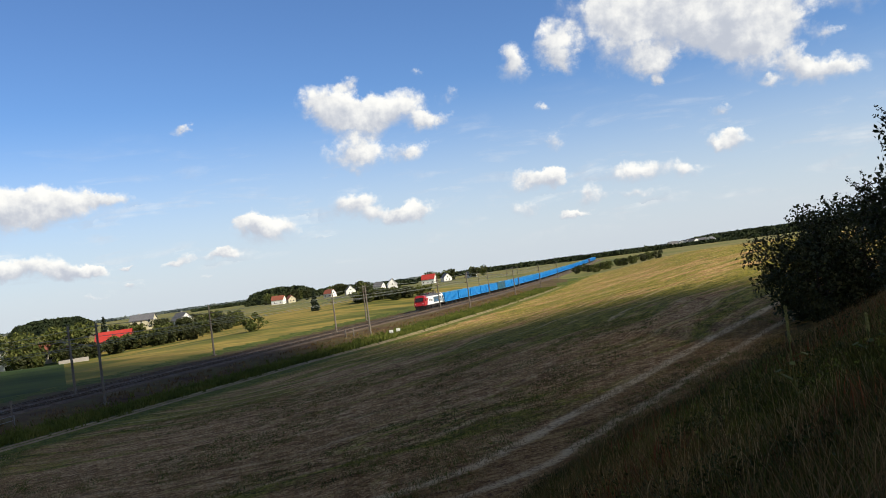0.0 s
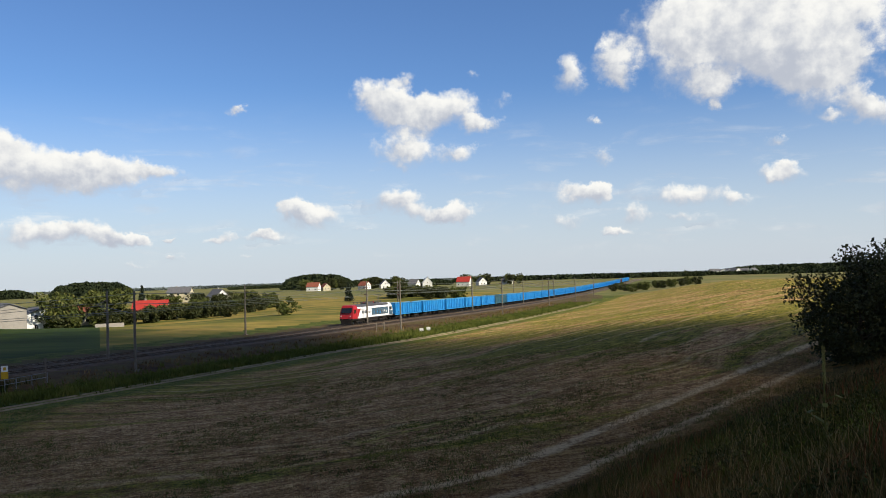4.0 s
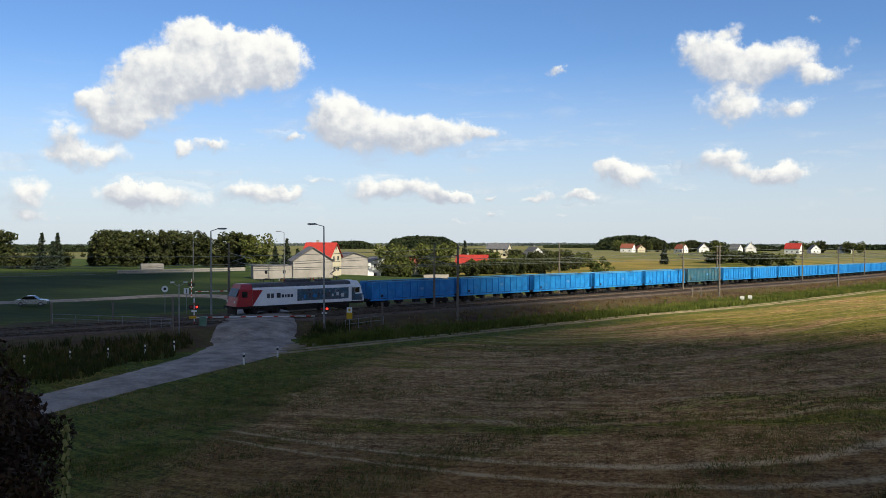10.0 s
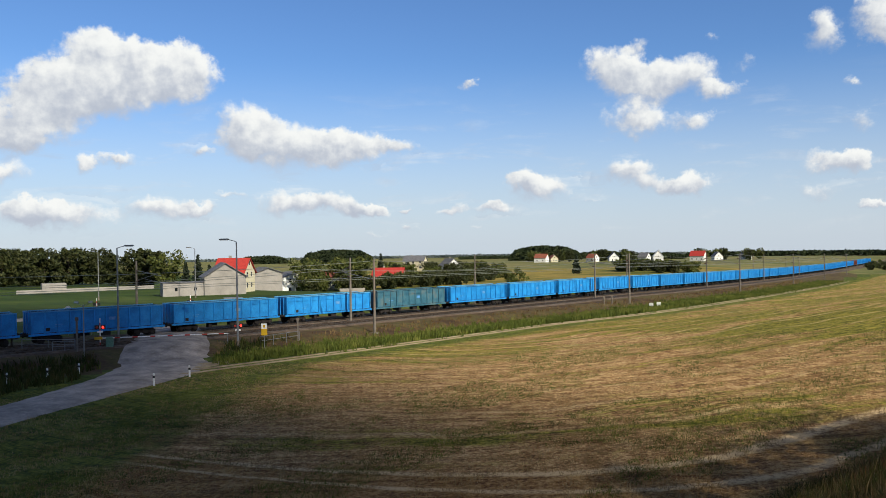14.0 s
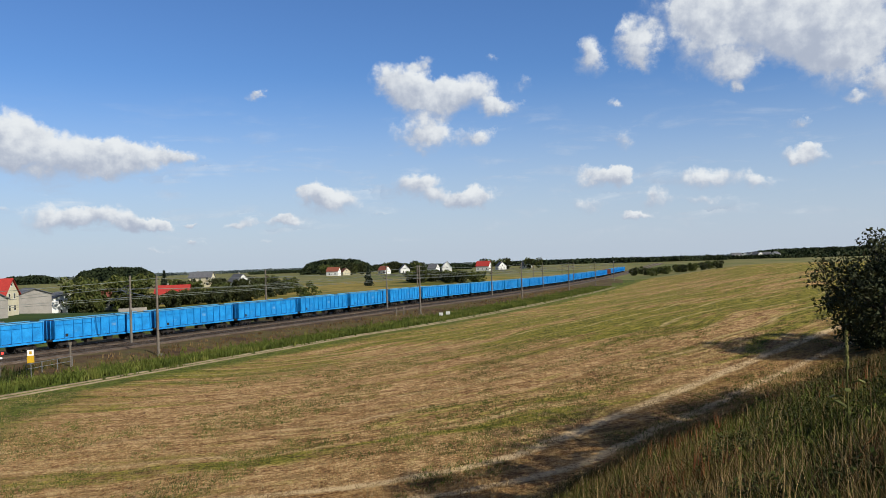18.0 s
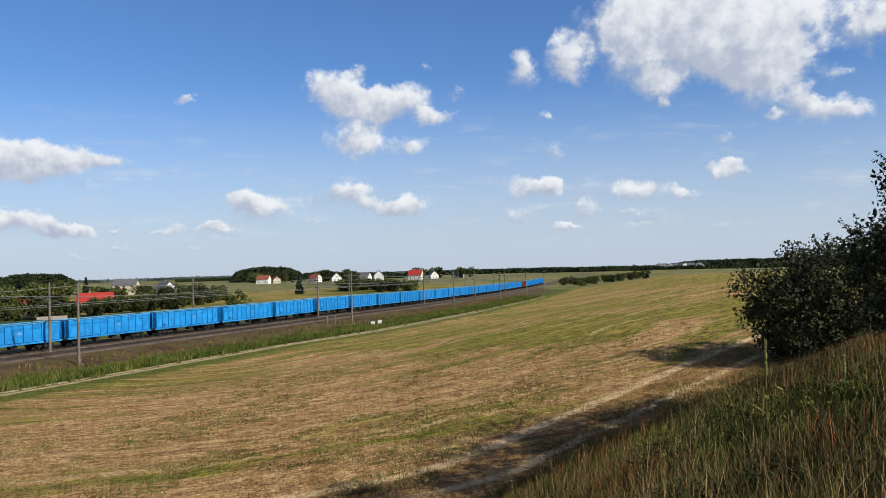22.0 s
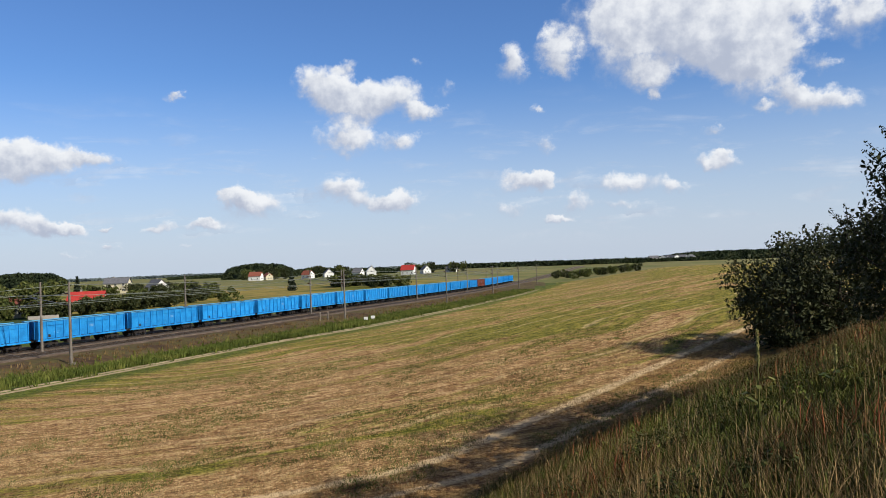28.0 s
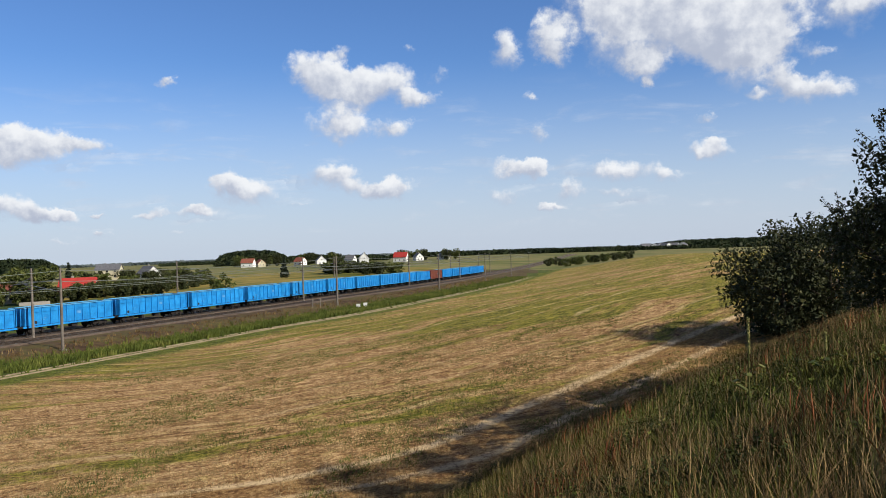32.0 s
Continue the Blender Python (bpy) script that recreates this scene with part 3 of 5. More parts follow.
M_LWHITE = material("loco_white", [(0.66, 0.67, 0.69), (0.76, 0.77, 0.78)], 1.0, 0.35, spec=0.5, fine=0.08, tone=0.95)
M_LGREY = material("loco_roof", [(0.06, 0.06, 0.068), (0.11, 0.11, 0.12)], 2.0, 0.6)
M_LDARK = material("loco_picture", [(0.02, 0.03, 0.04), (0.10, 0.13, 0.16), (0.03, 0.12, 0.2), (0.30, 0.33, 0.36)], 1.6, 0.45, fine=0.5)
M_GLASS = material("dark_glass", [(0.012, 0.014, 0.016), (0.02, 0.022, 0.025)], 1.0, 0.08, spec=0.6)
M_MARK = material("white_marking", [(0.62, 0.66, 0.70), (0.75, 0.78, 0.8)], 2.0, 0.6)
M_STENCIL = material("faded_stencil", [(0.05, 0.26, 0.62), (0.18, 0.40, 0.70)], 3.0, 0.6)
M_TEXT = material("dark_lettering", [(0.03, 0.035, 0.05), (0.06, 0.065, 0.08)], 2.0, 0.5)
M_LAMPGLASS = material("lamp_glass", [(0.7, 0.7, 0.66), (0.8, 0.8, 0.76)], 2.0, 0.15, spec=0.6)


def wheel_mesh(r):
    bm = bmesh.new()
    for s in (-1, 1):
        tube(bm, (s * 0.68, 0, r), (s * 0.82, 0, r), r, r, 16)
    tube(bm, (-0.68, 0, r), (0.68, 0, r), 0.09, 0.09, 8)
    return mesh_of(bm, "wheelset", M_UNDER)


def bogie_mesh(base, name="bogie"):
    bm = bmesh.new()
    for s in (-1, 1):
        prism(bm, [(s * 0.95, 0.45), (s * 1.10, 0.45), (s * 1.10, 0.75), (s * 0.95, 0.75)], -base / 2 - 0.35, base / 2 + 0.35)
        for y in (-base / 2, base / 2):
            box(bm, min(s * 1.0, s * 1.18), max(s * 1.0, s * 1.18), y - 0.18, y + 0.18, 0.32, 0.66)
        box(bm, min(s * 0.9, s * 1.15), max(s * 0.9, s * 1.15), -0.3, 0.3, 0.36, 0.80)
    box(bm, -0.95, 0.95, -0.22, 0.22, 0.5, 0.8)
    return mesh_of(bm, name, M_UNDER)


WHEEL, BOGIE = wheel_mesh(0.46), bogie_mesh(1.8)
LWHEEL, LBOGIE = wheel_mesh(0.62), bogie_mesh(3.0)


def buffer_mesh():
    bm = bmesh.new()
    tube(bm, (0, 0, 0), (0, 0.38, 0), 0.11, 0.11, 10)
    tube(bm, (0, 0.38, 0), (0, 0.60, 0), 0.07, 0.07, 10)
    tube(bm, (0, 0.60, 0), (0, 0.64, 0), 0.23, 0.23, 14)
    return mesh_of(bm, "buffer", M_UNDER)


BUFFER = buffer_mesh()


def add_running_gear(t, centres, wheel, bogie, base, half):
    for y in centres:
        b = part("bogie", bogie, None, t)
        b.location = (0, y, 0)
        for dy in (-base / 2, base / 2):
            w = part("wheelset", wheel, None, b)
            w.location = (0, dy, 0)
    for sy in (-1, 1):
        for sx in (-0.875, 0.875):
            o = part("buffer", BUFFER, None, t)
            o.matrix_basis = pose(sx, sy * half, 1.05, 0, 0, 0 if sy > 0 else 180)


def make_wagon(mat, label, rim):
    """Open high-sided bogie wagon, 15.74 m over its buffers; y runs along it, x across."""
    t = thing("open_wagon", label, "freight wagon")
    hl, w, z0, z1 = 7.20, 1.40, 1.26, 3.46
    part("floor", boxes((-w, w, -hl, hl, 1.10, 1.24)), M_UNDER, t)
    for s in (-1, 1):
        sw = part("side_wall", boxes((min(s * w, s * (w - 0.06)), max(s * w, s * (w - 0.06)), -hl, hl, z0, z1)), [mat], t)
        x0, x1 = sorted((s * w, s * (w + 0.115)))
        rib = mesh_of(boxes((x0, x1, -0.06, 0.06, z0 - 0.06, z1 - 0.05)), "stake", mat)
        for i in range(12):
            o = part("stake", rib, None, sw)
            o.location = (0, -hl + 0.08 + (2 * hl - 0.16) * i / 11, 0)
        part("top_rail", boxes((min(s * (w - 0.09), s * (w + 0.09)), max(s * (w - 0.09), s * (w + 0.09)), -hl - 0.02, hl + 0.02, z1, z1 + 0.12)), rim, t)
        # added dark sheet on the inner face, in place of the shade there
        li = sorted((s * (w - 0.061), s * (w - 0.075)))
        part("lining", boxes((li[0], li[1], -hl + 0.07, hl - 0.07, z0, z1 + 0.02)), M_INSIDE, sw)
        part("sole_bar", boxes((x0, x1, -hl - 0.25, hl + 0.25, 0.98, 1.20)), mat, t)
        # stencilled panels on the side
        xm0, xm1 = sorted((s * (w + 0.001), s * (w + 0.006)))
        for a, b, za, zb in ((-5.9, -5.3, 1.42, 1.78), (-4.75, -3.9, 2.05, 2.12), (-4.75, -4.1, 1.85, 1.91), (1.0, 1.7, 2.2, 2.55)):
            part("stencil", boxes((xm0, xm1, a, b, za, zb)), M_STENCIL if za > 1.5 else M_UNDER, sw)
    for s in (-1, 1):
        ew = part("end_wall", boxes((-w + 0.06, w - 0.06, min(s * hl, s * (hl - 0.06)), max(s * hl, s * (hl - 0.06)), z0, z1 + 0.05)), mat, t)
        y0, y1 = sorted((s * hl, s * (hl + 0.08)))
        for x in (-0.75, 0.0, 0.75):
            part("end_post", boxes((x - 0.06, x + 0.06, y0, y1, z0 - 0.1, z1)), mat, ew)
    part("underframe", boxes((-0.35, 0.35, -7.2, 7.2, 0.85, 1.10), (-1.1, 1.1, -7.4, -7.15, 0.85, 1.18), (-1.1, 1.1, 7.15, 7.4, 0.85, 1.18), (-1.25, -0.5, -1.6, -0.5, 0.45, 0.95), (0.5, 1.25, 0.3, 1.2, 0.5, 0.95), (0.6, 1.3, -2.6, -2.2, 0.4, 0.9)), M_UNDER, t)
    part("load", boxes((-w + 0.08, w - 0.08, -hl + 0.08, hl - 0.08, 1.26, 2.1)), M_INSIDE, t)
    add_running_gear(t, (-5.2, 5.2), WHEEL, BOGIE, 1.8, 7.22)
    return t


def make_loco():
    """Electric locomotive, 19 m long, red and white with a dark picture along its side; its front is at -y."""
    t = thing("electric_locomotive", "red and white electric locomotive with dark picture along its side", "locomotive")
    w = 1.5

    def shell(y0, y1, tilt0, tilt1, mid=False):
        """Body section with sloping upper sides; tilt: how far the top leans back at its ends."""
        prof = [(-w, 1.15), (-w, 3.15), (-1.40, 3.38), (-0.9, 3.40), (0.9, 3.40), (1.40, 3.38), (w, 3.15), (w, 1.15)] if mid else [(-w, 1.15), (-w, 3.15), (-1.22, 3.72), (-0.9, 3.85), (0.9, 3.85), (1.22, 3.72), (w, 3.15), (w, 1.15)]
        bm = bmesh.new()
        rows = []
        for y, tilt in ((y0, tilt0), (y1, tilt1)):
            rows.append([bm.verts.new((x * (1 - 0.05 * abs(tilt) * max(0, z - 1.9)), y + tilt * max(0, z - 1.9), z)) for x, z in prof])
        for i in range(8):
            j = (i + 1) % 8
            bm.faces.new((rows[0][i], rows[0][j], rows[1][j], rows[1][i]))
        bm.faces.new(rows[0][::-1])
        bm.faces.new(rows[1])
        return bm

    body = part("body", shell(-6.9, 7.0, 0.0, 0.0, True), M_LWHITE, t, bevel=0.03)
    cab = part("front_cab", shell(-9.05, -6.905, 0.42, 0.0), M_LRED, t, "glossy red driver's cab", bevel=0.05)
    rear = part("rear_cab", shell(7.005, 9.05, 0.0, -0.42), M_LWHITE, t, "white driver's cab", bevel=0.05)
    for c, s in ((cab, -1), (rear, 1)):
        bm = bmesh.new()
        m = Matrix.Translation((0, s * 8.70, 2.72)) @ pose(0, 0, 0, 22.8 * s, 0, 0)
        box(bm, -1.15, 1.15, -0.04 + s * 0.03, 0.04 + s * 0.03, -0.42, 0.62, m)
        part("windscreen", bm, M_GLASS, c)
        for x in (-1.05, 1.05):
            bm = bmesh.new()
            tube(bm, (x, s * 9.02, 1.72), (x, s * 9.12, 1.72), 0.14, 0.14, 12)
            part("headlight", bm, M_LAMPGLASS, c)
        for x in (-1, 1):
            x0, x1 = sorted((x * (w - 0.01), x * (w + 0.012)))
            part("side_window", boxes((x0, x1, s * 7.95 - 0.35, s * 7.95 + 0.35, 2.25, 2.95)), M_GLASS, c)
    for x in (-1, 1):
        x0, x1 = sorted((x * (w + 0.002), x * (w + 0.012)))
        # slanted red edge of the white body, dark picture and plain bars for the lettering
        bm = bmesh.new()
        prism(bm, [(-6.9, 1.2), (-6.9, 3.1), (-5.6, 3.1)], x0, x1, Matrix(((0, 1, 0, 0), (1, 0, 0, 0), (0, 0, 1, 0), (0, 0, 0, 1))))
        part("red_wedge", bm, M_LRED, body)
        part("picture_panel", boxes((x0, x1, -0.9, 6.6, 1.55, 3.0)), M_LDARK, body, "dark blue and grey picture panel")
        for i, (a, b) in enumerate(((-5.05, -4.62), (-4.5, -4.1))):
            part("lettering_bar", boxes((x0, x1, a, b, 2.05, 2.62)), M_LGREY, body)
        for a, b, zb in ((-3.75, -3.2, 2.65), (-3.08, -2.72, 2.45), (-2.6, -2.4, 2.45), (-2.28, -1.95, 2.45), (-1.85, -1.5, 2.45)):
            part("lettering_bar", boxes((x0, x1, a, b, 2.05, zb)), M_TEXT, body)
        part("picture_panel", boxes((x0, x1, 7.1, 7.55, 1.4, 2.95)), M_LDARK, rear, "dark picture panel")
        part("picture_panel", boxes((x0, x1, 7.1, 8.75, 1.25, 2.1)), M_LDARK, rear, "dark picture panel")
        for i in range(9):
            a = 0.0 + i * 0.68
            part("picture_stripe", boxes((x0 + x * 0.004, x1 + x * 0.004, a, a + 0.25 + 0.12 * (i % 3), 1.8 + 0.07 * (i % 4), 2.25 + 0.2 * (i % 2))), M_MARK if i > 5 else (M_LGREY if i % 2 else M_BLUE), body)
    sk = part("underframe", boxes((-1.35, 1.35, -8.9, 8.9, 0.85, 1.15), (-1.2, 1.2, -2.2, 2.2, 0.4, 0.85)), M_UNDER, t)
    part("snow_plough", boxes((-1.2, 1.2, -9.0, -8.8, 0.2, 0.9)), M_UNDER, sk)
    rb = bmesh.new()
    prism(rb, [(-1.38, 3.405), (-1.2, 3.74), (-0.9, 3.86), (0.9, 3.86), (1.2, 3.74), (1.38, 3.405)], -6.88, 6.98)
    box(rb, -0.7, 0.7, -1.6, 1.4, 3.86, 4.2)
    box(rb, -0.6, 0.6, 2.6, 4.4, 3.86, 4.1)
    roof = part("roof", rb, M_LGREY, t, "grey roof with equipment boxes")
    for y in (-5.0, -3.6, -2.2, 2.0, 3.2, 5.4):
        for x in (-0.4, 0.4):
            part("insulator", tubes(((x, y, 4.0), (x, y, 4.32), 0.09, 0.07)), M_LRED if abs(y) < 3 else M_LGREY, roof)
    part("roof_bar", tubes(((0.4, -5.2, 4.34), (0.4, 5.6, 4.34), 0.03)), M_LGREY, roof)
    # front pantograph folded, rear one raised to the wire
    part("pantograph", tubes(((-0.5, -6.0, 4.25), (-0.5, -4.2, 4.3), 0.035), ((0.5, -6.0, 4.25), (0.5, -4.2, 4.3), 0.035), ((-0.85, -4.2, 4.36), (0.85, -4.2, 4.36), 0.04), n=6), M_LGREY, t)
    part("pantograph", tubes(((0, 6.2, 4.05), (0, 4.7, 4.75), 0.05), ((0, 4.7, 4.75), (-0.3, 5.9, 5.48), 0.035), ((0, 4.7, 4.75), (0.3, 5.9, 5.48), 0.035), ((-0.85, 5.9, 5.5), (0.85, 5.9, 5.5), 0.04), n=6), M_LGREY, t)
    add_running_gear(t, (-5.0, 5.0), LWHEEL, LBOGIE, 3.0, 8.9)
    return t


PITCH, COUNT = 15.74, 39
LOCO = make_loco()
BLUE_LABEL = "bright blue open freight wagon with ribbed steel sides"
WAGONS = [make_wagon(M_BLUE, BLUE_LABEL, M_RIM)]
TEAL = make_wagon(M_TEAL, "faded teal open freight wagon with ribbed steel sides", M_TEAL)
BROWN = make_wagon(M_RUST, "rusty brown open freight wagon with ribbed steel sides", M_RUST)
for i in range(1, COUNT):
    WAGONS.append(TEAL if i == 5 else BROWN if i == COUNT - 6 else copy_thing(WAGONS[0], Matrix.Identity(4)))
for o in WAGONS:
    o["group"] = "freight train"
LOCO["group"] = "freight train"

# where the first wagon couples to the locomotive along the railway, at each time
TRAIN = [(0.0, 102.3), (2.0, 72.5), (4.0, 43.0), (7.0, -2.8), (8.0, -16.5), (9.0, -31.0), (11.0, -63.0), (14.0, -110.0), (20.0, -205.0), (26.0, -304.0), (32.0, -399.5)]


def motions():
    tt, vv = [a for a, _ in TRAIN], [b for _, b in TRAIN]
    for i, o in enumerate([LOCO] + WAGONS):
        back = -9.6 if i == 0 else PITCH * (i - 0.5)
        walk(o, [(t, along(float(np.interp(t, tt, vv)) + back)) for t in np.arange(0, 32.5, 1.0)])
    drift = ((0, 0), (8, 11), (11, 36), (12, 46), (13, 55), (14, 64), (15.3, 115), (16.5, 205), (20, 380), (26, 720), (32, 1060))
    walk(CLOUD, [(t, Matrix.Translation((-0.64 * d, -0.77 * d, 0)) @ CLOUD_POSE) for t, d in drift])


# ---- vegetation ----
M_LEAF = material("leaves", [(0.013, 0.022, 0.005), (0.035, 0.046, 0.009), (0.085, 0.08, 0.018)], 1.2, 0.7, coords="World", fine=0.5, spec=0.25)
M_LEAFY = material("light_leaves", [(0.045, 0.065, 0.012), (0.09, 0.11, 0.022), (0.16, 0.155, 0.04)], 0.8, 0.7, coords="World", fine=0.4, spec=0.2)
M_LEAFRED = material("russet_leaves", [(0.02, 0.014, 0.006), (0.055, 0.024, 0.010), (0.09, 0.052, 0.016)], 2.0, 0.7, coords="World", fine=0.5, spec=0.2)
M_NEEDLE = material("needles", [(0.012, 0.022, 0.01), (0.03, 0.045, 0.018)], 0.8, 0.8, coords="World", fine=0.4)
M_WOOD = material("far_woods", [(0.013, 0.022, 0.012), (0.03, 0.043, 0.018), (0.05, 0.06, 0.024)], 0.05, 0.9, coords="World", fine=0.4, spec=0.1)
# woods of the far ridges, with the haze of distance mixed into their colour
M_HAZE_RIDGE = material("hazed_woods", [(0.085, 0.115, 0.12), (0.12, 0.15, 0.145), (0.17, 0.185, 0.16)], 0.01, 0.95, coords="World", fine=0.2, spec=0.1)
M_BARK = material("bark", [(0.04, 0.03, 0.022), (0.10, 0.08, 0.06)], 4.0, 0.9)
M_GRASS = material("green_grass", [(0.028, 0.036, 0.006), (0.075, 0.082, 0.012), (0.16, 0.135, 0.026)], 0.5, 0.8, coords="World", fine=0.3, spec=0.15)
M_DRY = material("dry_grass", [(0.075, 0.045, 0.018), (0.17, 0.105, 0.04), (0.32, 0.225, 0.10)], 0.4, 0.85, coords="World", fine=0.3, spec=0.15)
M_VERGEW = material("verge_weed", [(0.05, 0.075, 0.012), (0.12, 0.15, 0.024), (0.20, 0.20, 0.045)], 0.3, 0.85, coords="World", fine=0.3, spec=0.15)
M_STUBBLE = material("stubble_straw", [(0.24, 0.15, 0.06), (0.42, 0.29, 0.13), (0.58, 0.43, 0.22)], 0.6, 0.85, coords="World", fine=0.3, spec=0.15)
M_WEED = material("dark_weeds", [(0.02, 0.032, 0.006), (0.045, 0.06, 0.012), (0.10, 0.075, 0.025)], 0.7, 0.85, coords="World", fine=0.3, spec=0.15)

M_RUSSET = material("russet_stalks", [(0.10, 0.03, 0.012), (0.22, 0.075, 0.03), (0.30, 0.13, 0.05)], 0.7, 0.85, coords="World", fine=0.3, spec=0.15)

rng = random.Random(7)
nrng = np.random.RandomState(7)


def rand_dir():
    while True:
        v = Vector((rng.uniform(-1, 1), rng.uniform(-1, 1), rng.uniform(-1, 1)))
        if 0.05 < v.length < 1:
            return v.normalized()


def leaf_cloud(verts, faces, c, r, n, size, squash=0.8):
    """Leaves scattered in and on one clump; each is a bent quad of two triangles."""
    d = nrng.normal(size=(3, n, 3))
    d /= np.linalg.norm(d, axis=2, keepdims=True)
    p = np.array(c) + d[0] * np.array((r, r, r * squash)) * nrng.random((n, 1)) ** 0.35
    k = size * nrng.uniform(0.6, 1.3, (n, 1))
    a, b = d[1] * k, d[2] * k * 0.6
    i = len(verts)
    verts += np.stack((p - a, p + b, p + a, p - b), 1).reshape(-1, 3).tolist()
    faces += [(q, q + 1, q + 2, q + 3) for q in range(i, i + 4 * n, 4)]


def make_tree(name, label, category, h, r, mat, clumps=26, leaves=60, size=0.35, trunk=0.25, low=0.25, place=None, group="", twigs=0):
    """A tapered trunk with limbs and a crown of leafy clumps with an uneven outline and gaps."""
    t = thing(name, label, category, place, group)
    bm = bmesh.new()
    tip = Vector((0.05 * h * rng.uniform(-1, 1), 0.04 * h * rng.uniform(-1, 1), h * 0.72))
    foot = Vector((0, 0, -0.6))
    tube(bm, foot, tip, h * 0.022 + 0.05, h * 0.006, 8)
    cents = []
    for i in range(clumps):
        f = (i + 0.5) / clumps
        z = h * (low + (0.97 - low) * f)
        env = r * math.sin(math.pi * min(1, 0.18 + 0.82 * (1 - f) * 0.9 + 0.08)) ** 0.7
        w = i * 2.4 + rng.uniform(-0.5, 0.5)
        rr = env * rng.uniform(0.35, 1.05)
        c = Vector((math.cos(w) * rr, math.sin(w) * rr, z))
        cents.append(c)
        if i % 3 == 0:
            tube(bm, foot.lerp(tip, (z * 0.6 + 0.6) / (h * 0.72 + 0.6)), c, h * 0.008 + 0.015, 0.012, 5, False)
    verts, faces = [], []
    tw = bmesh.new()
    for i in range(twigs):
        w, f = rng.uniform(0, 2 * math.pi), rng.random()
        e = r * (0.35 + 0.6 * math.sqrt(f))
        p = Vector((math.cos(w) * e, math.sin(w) * e, h * (0.97 - 0.5 * f * rng.random()) - 0.4))
        q = p + Vector((math.cos(w) * 0.5, math.sin(w) * 0.5, 1.0)).lerp(rand_dir(), 0.35) * rng.uniform(0.5, 1.3)
        tube(tw, p, q, 0.02, 0.006, 4, False)
        for k in range(4):
            leaf_cloud(verts, faces, p.lerp(q, 0.4 + 0.2 * k), 0.14, 4, size * 0.7)
    part("trunk", bm, M_BARK, t)
    if twigs:
        part("brushwood", tw, M_BARK, t)["kind"] = "stuff"
    else:
        tw.free()
    for c in cents:
        leaf_cloud(verts, faces, c, r * rng.uniform(0.22, 0.42), leaves, size)
    part("crown", raw("crown", verts, faces, mat), None, t)
    return t


def make_conifer(name, label, h, r, place=None, group=""):
    t = thing(name, label, "tree", place, group)
    part("trunk", tubes(((0, 0, -0.5), (0, 0, h * 0.95), h * 0.018 + 0.03, 0.02)), M_BARK, t)
    verts, faces = [], []
    tiers = 15
    for i in range(tiers):
        f = i / (tiers - 1)
        z, rr = h * (0.08 + 0.9 * f), r * (1 - f) ** 0.85 + 0.1
        for k in range(int(10 + 14 * (1 - f))):
            w = rng.uniform(0, 2 * math.pi)
            leaf_cloud(verts, faces, Vector((math.cos(w) * rr * rng.uniform(0.3, 0.9), math.sin(w) * rr * rng.uniform(0.3, 0.9), z - 0.2 * rr * rng.random())), 0.25 * rr + 0.15, 4, 0.28 + 0.02 * h, 0.5)
    part("crown", raw("crown", verts, faces, M_NEEDLE), None, t)
    return t


def tufts(name, label, spots, mat, hmin, hmax, blades, width, lean=0.35, spread=0.14):
    """Grass or weeds: one object of many single blades, each bent once."""
    base = np.repeat(np.array([(x, y, ground_z(x, y) - 0.03) for x, y in spots]), blades, 0)
    n = len(base)
    hh = nrng.uniform(hmin, hmax, (n, 1))
    w = nrng.uniform(0, 2 * math.pi, n)
    out = np.stack((np.cos(w), np.sin(w), 0 * w), 1) * lean * hh * nrng.random((n, 1))
    side = np.stack((-np.sin(w + 0.7), np.cos(w + 0.7), 0 * w), 1) * width
    base[:, :2] += nrng.normal(0, spread, (n, 2))
    up = np.concatenate((np.zeros((n, 2)), hh), 1)
    v = np.stack((base - side, base + side, base + out * 0.4 + side * 0.7 + up * 0.6, base + out * 0.4 - side * 0.7 + up * 0.6, base + out + up), 1).reshape(-1, 3)
    faces = [f for i in range(0, 5 * n, 5) for f in ((i, i + 1, i + 2, i + 3), (i + 3, i + 2, i + 4))]
    return tagged(new(name, raw(name, v.tolist(), faces, mat)), label, "grass", kind="stuff")


def bank_spots(n, rmin, rmax, a0, a1, power=0.6):
    out = []
    while len(out) < n:
        a, r = rng.uniform(a0, a1), rmin + (rmax - rmin) * rng.random() ** power
        x, y = -math.sin(radians(a)) * r, math.cos(radians(a)) * r
        q = Vector((x, y, 0)) - FOOT
        if q.dot(FOOT_SIDE) > 0.4 + 1.6 * noise.noise(Vector((x * 0.4, y * 0.4, 0))):
            out.append((x, y))
    return out


def patch(spots, k, seed, cut):
    return [p for p in spots if noise.noise(Vector((p[0] * k, p[1] * k, seed))) > cut]


tufts("bank_turf", "short matted green grass covering the bank", bank_spots(15000, 4, 58, -40, 14, 1.1), M_GRASS, 0.06, 0.26, 9, 0.010, 1.5, 0.2)
tufts("bank_grass", "tall rough green grass on the bank", patch(bank_spots(11000, 4, 58, -40, 12, 1.0), 0.3, 3, -0.15), M_GRASS, 0.2, 0.5, 7, 0.007, 1.1)
tufts("dry_bank_grass", "tall dry straw-coloured grass on the bank", patch(bank_spots(11000, 4, 60, -40, 12, 1.0), 0.25, 5, -0.1), M_DRY, 0.2, 0.62, 6, 0.0045, 1.2)
tufts("dry_stalks", "pale bent grass stalks standing above the bank", bank_spots(2600, 4, 50, -40, 10, 0.9), M_STUBBLE, 0.45, 0.85, 2, 0.0035, 0.9)
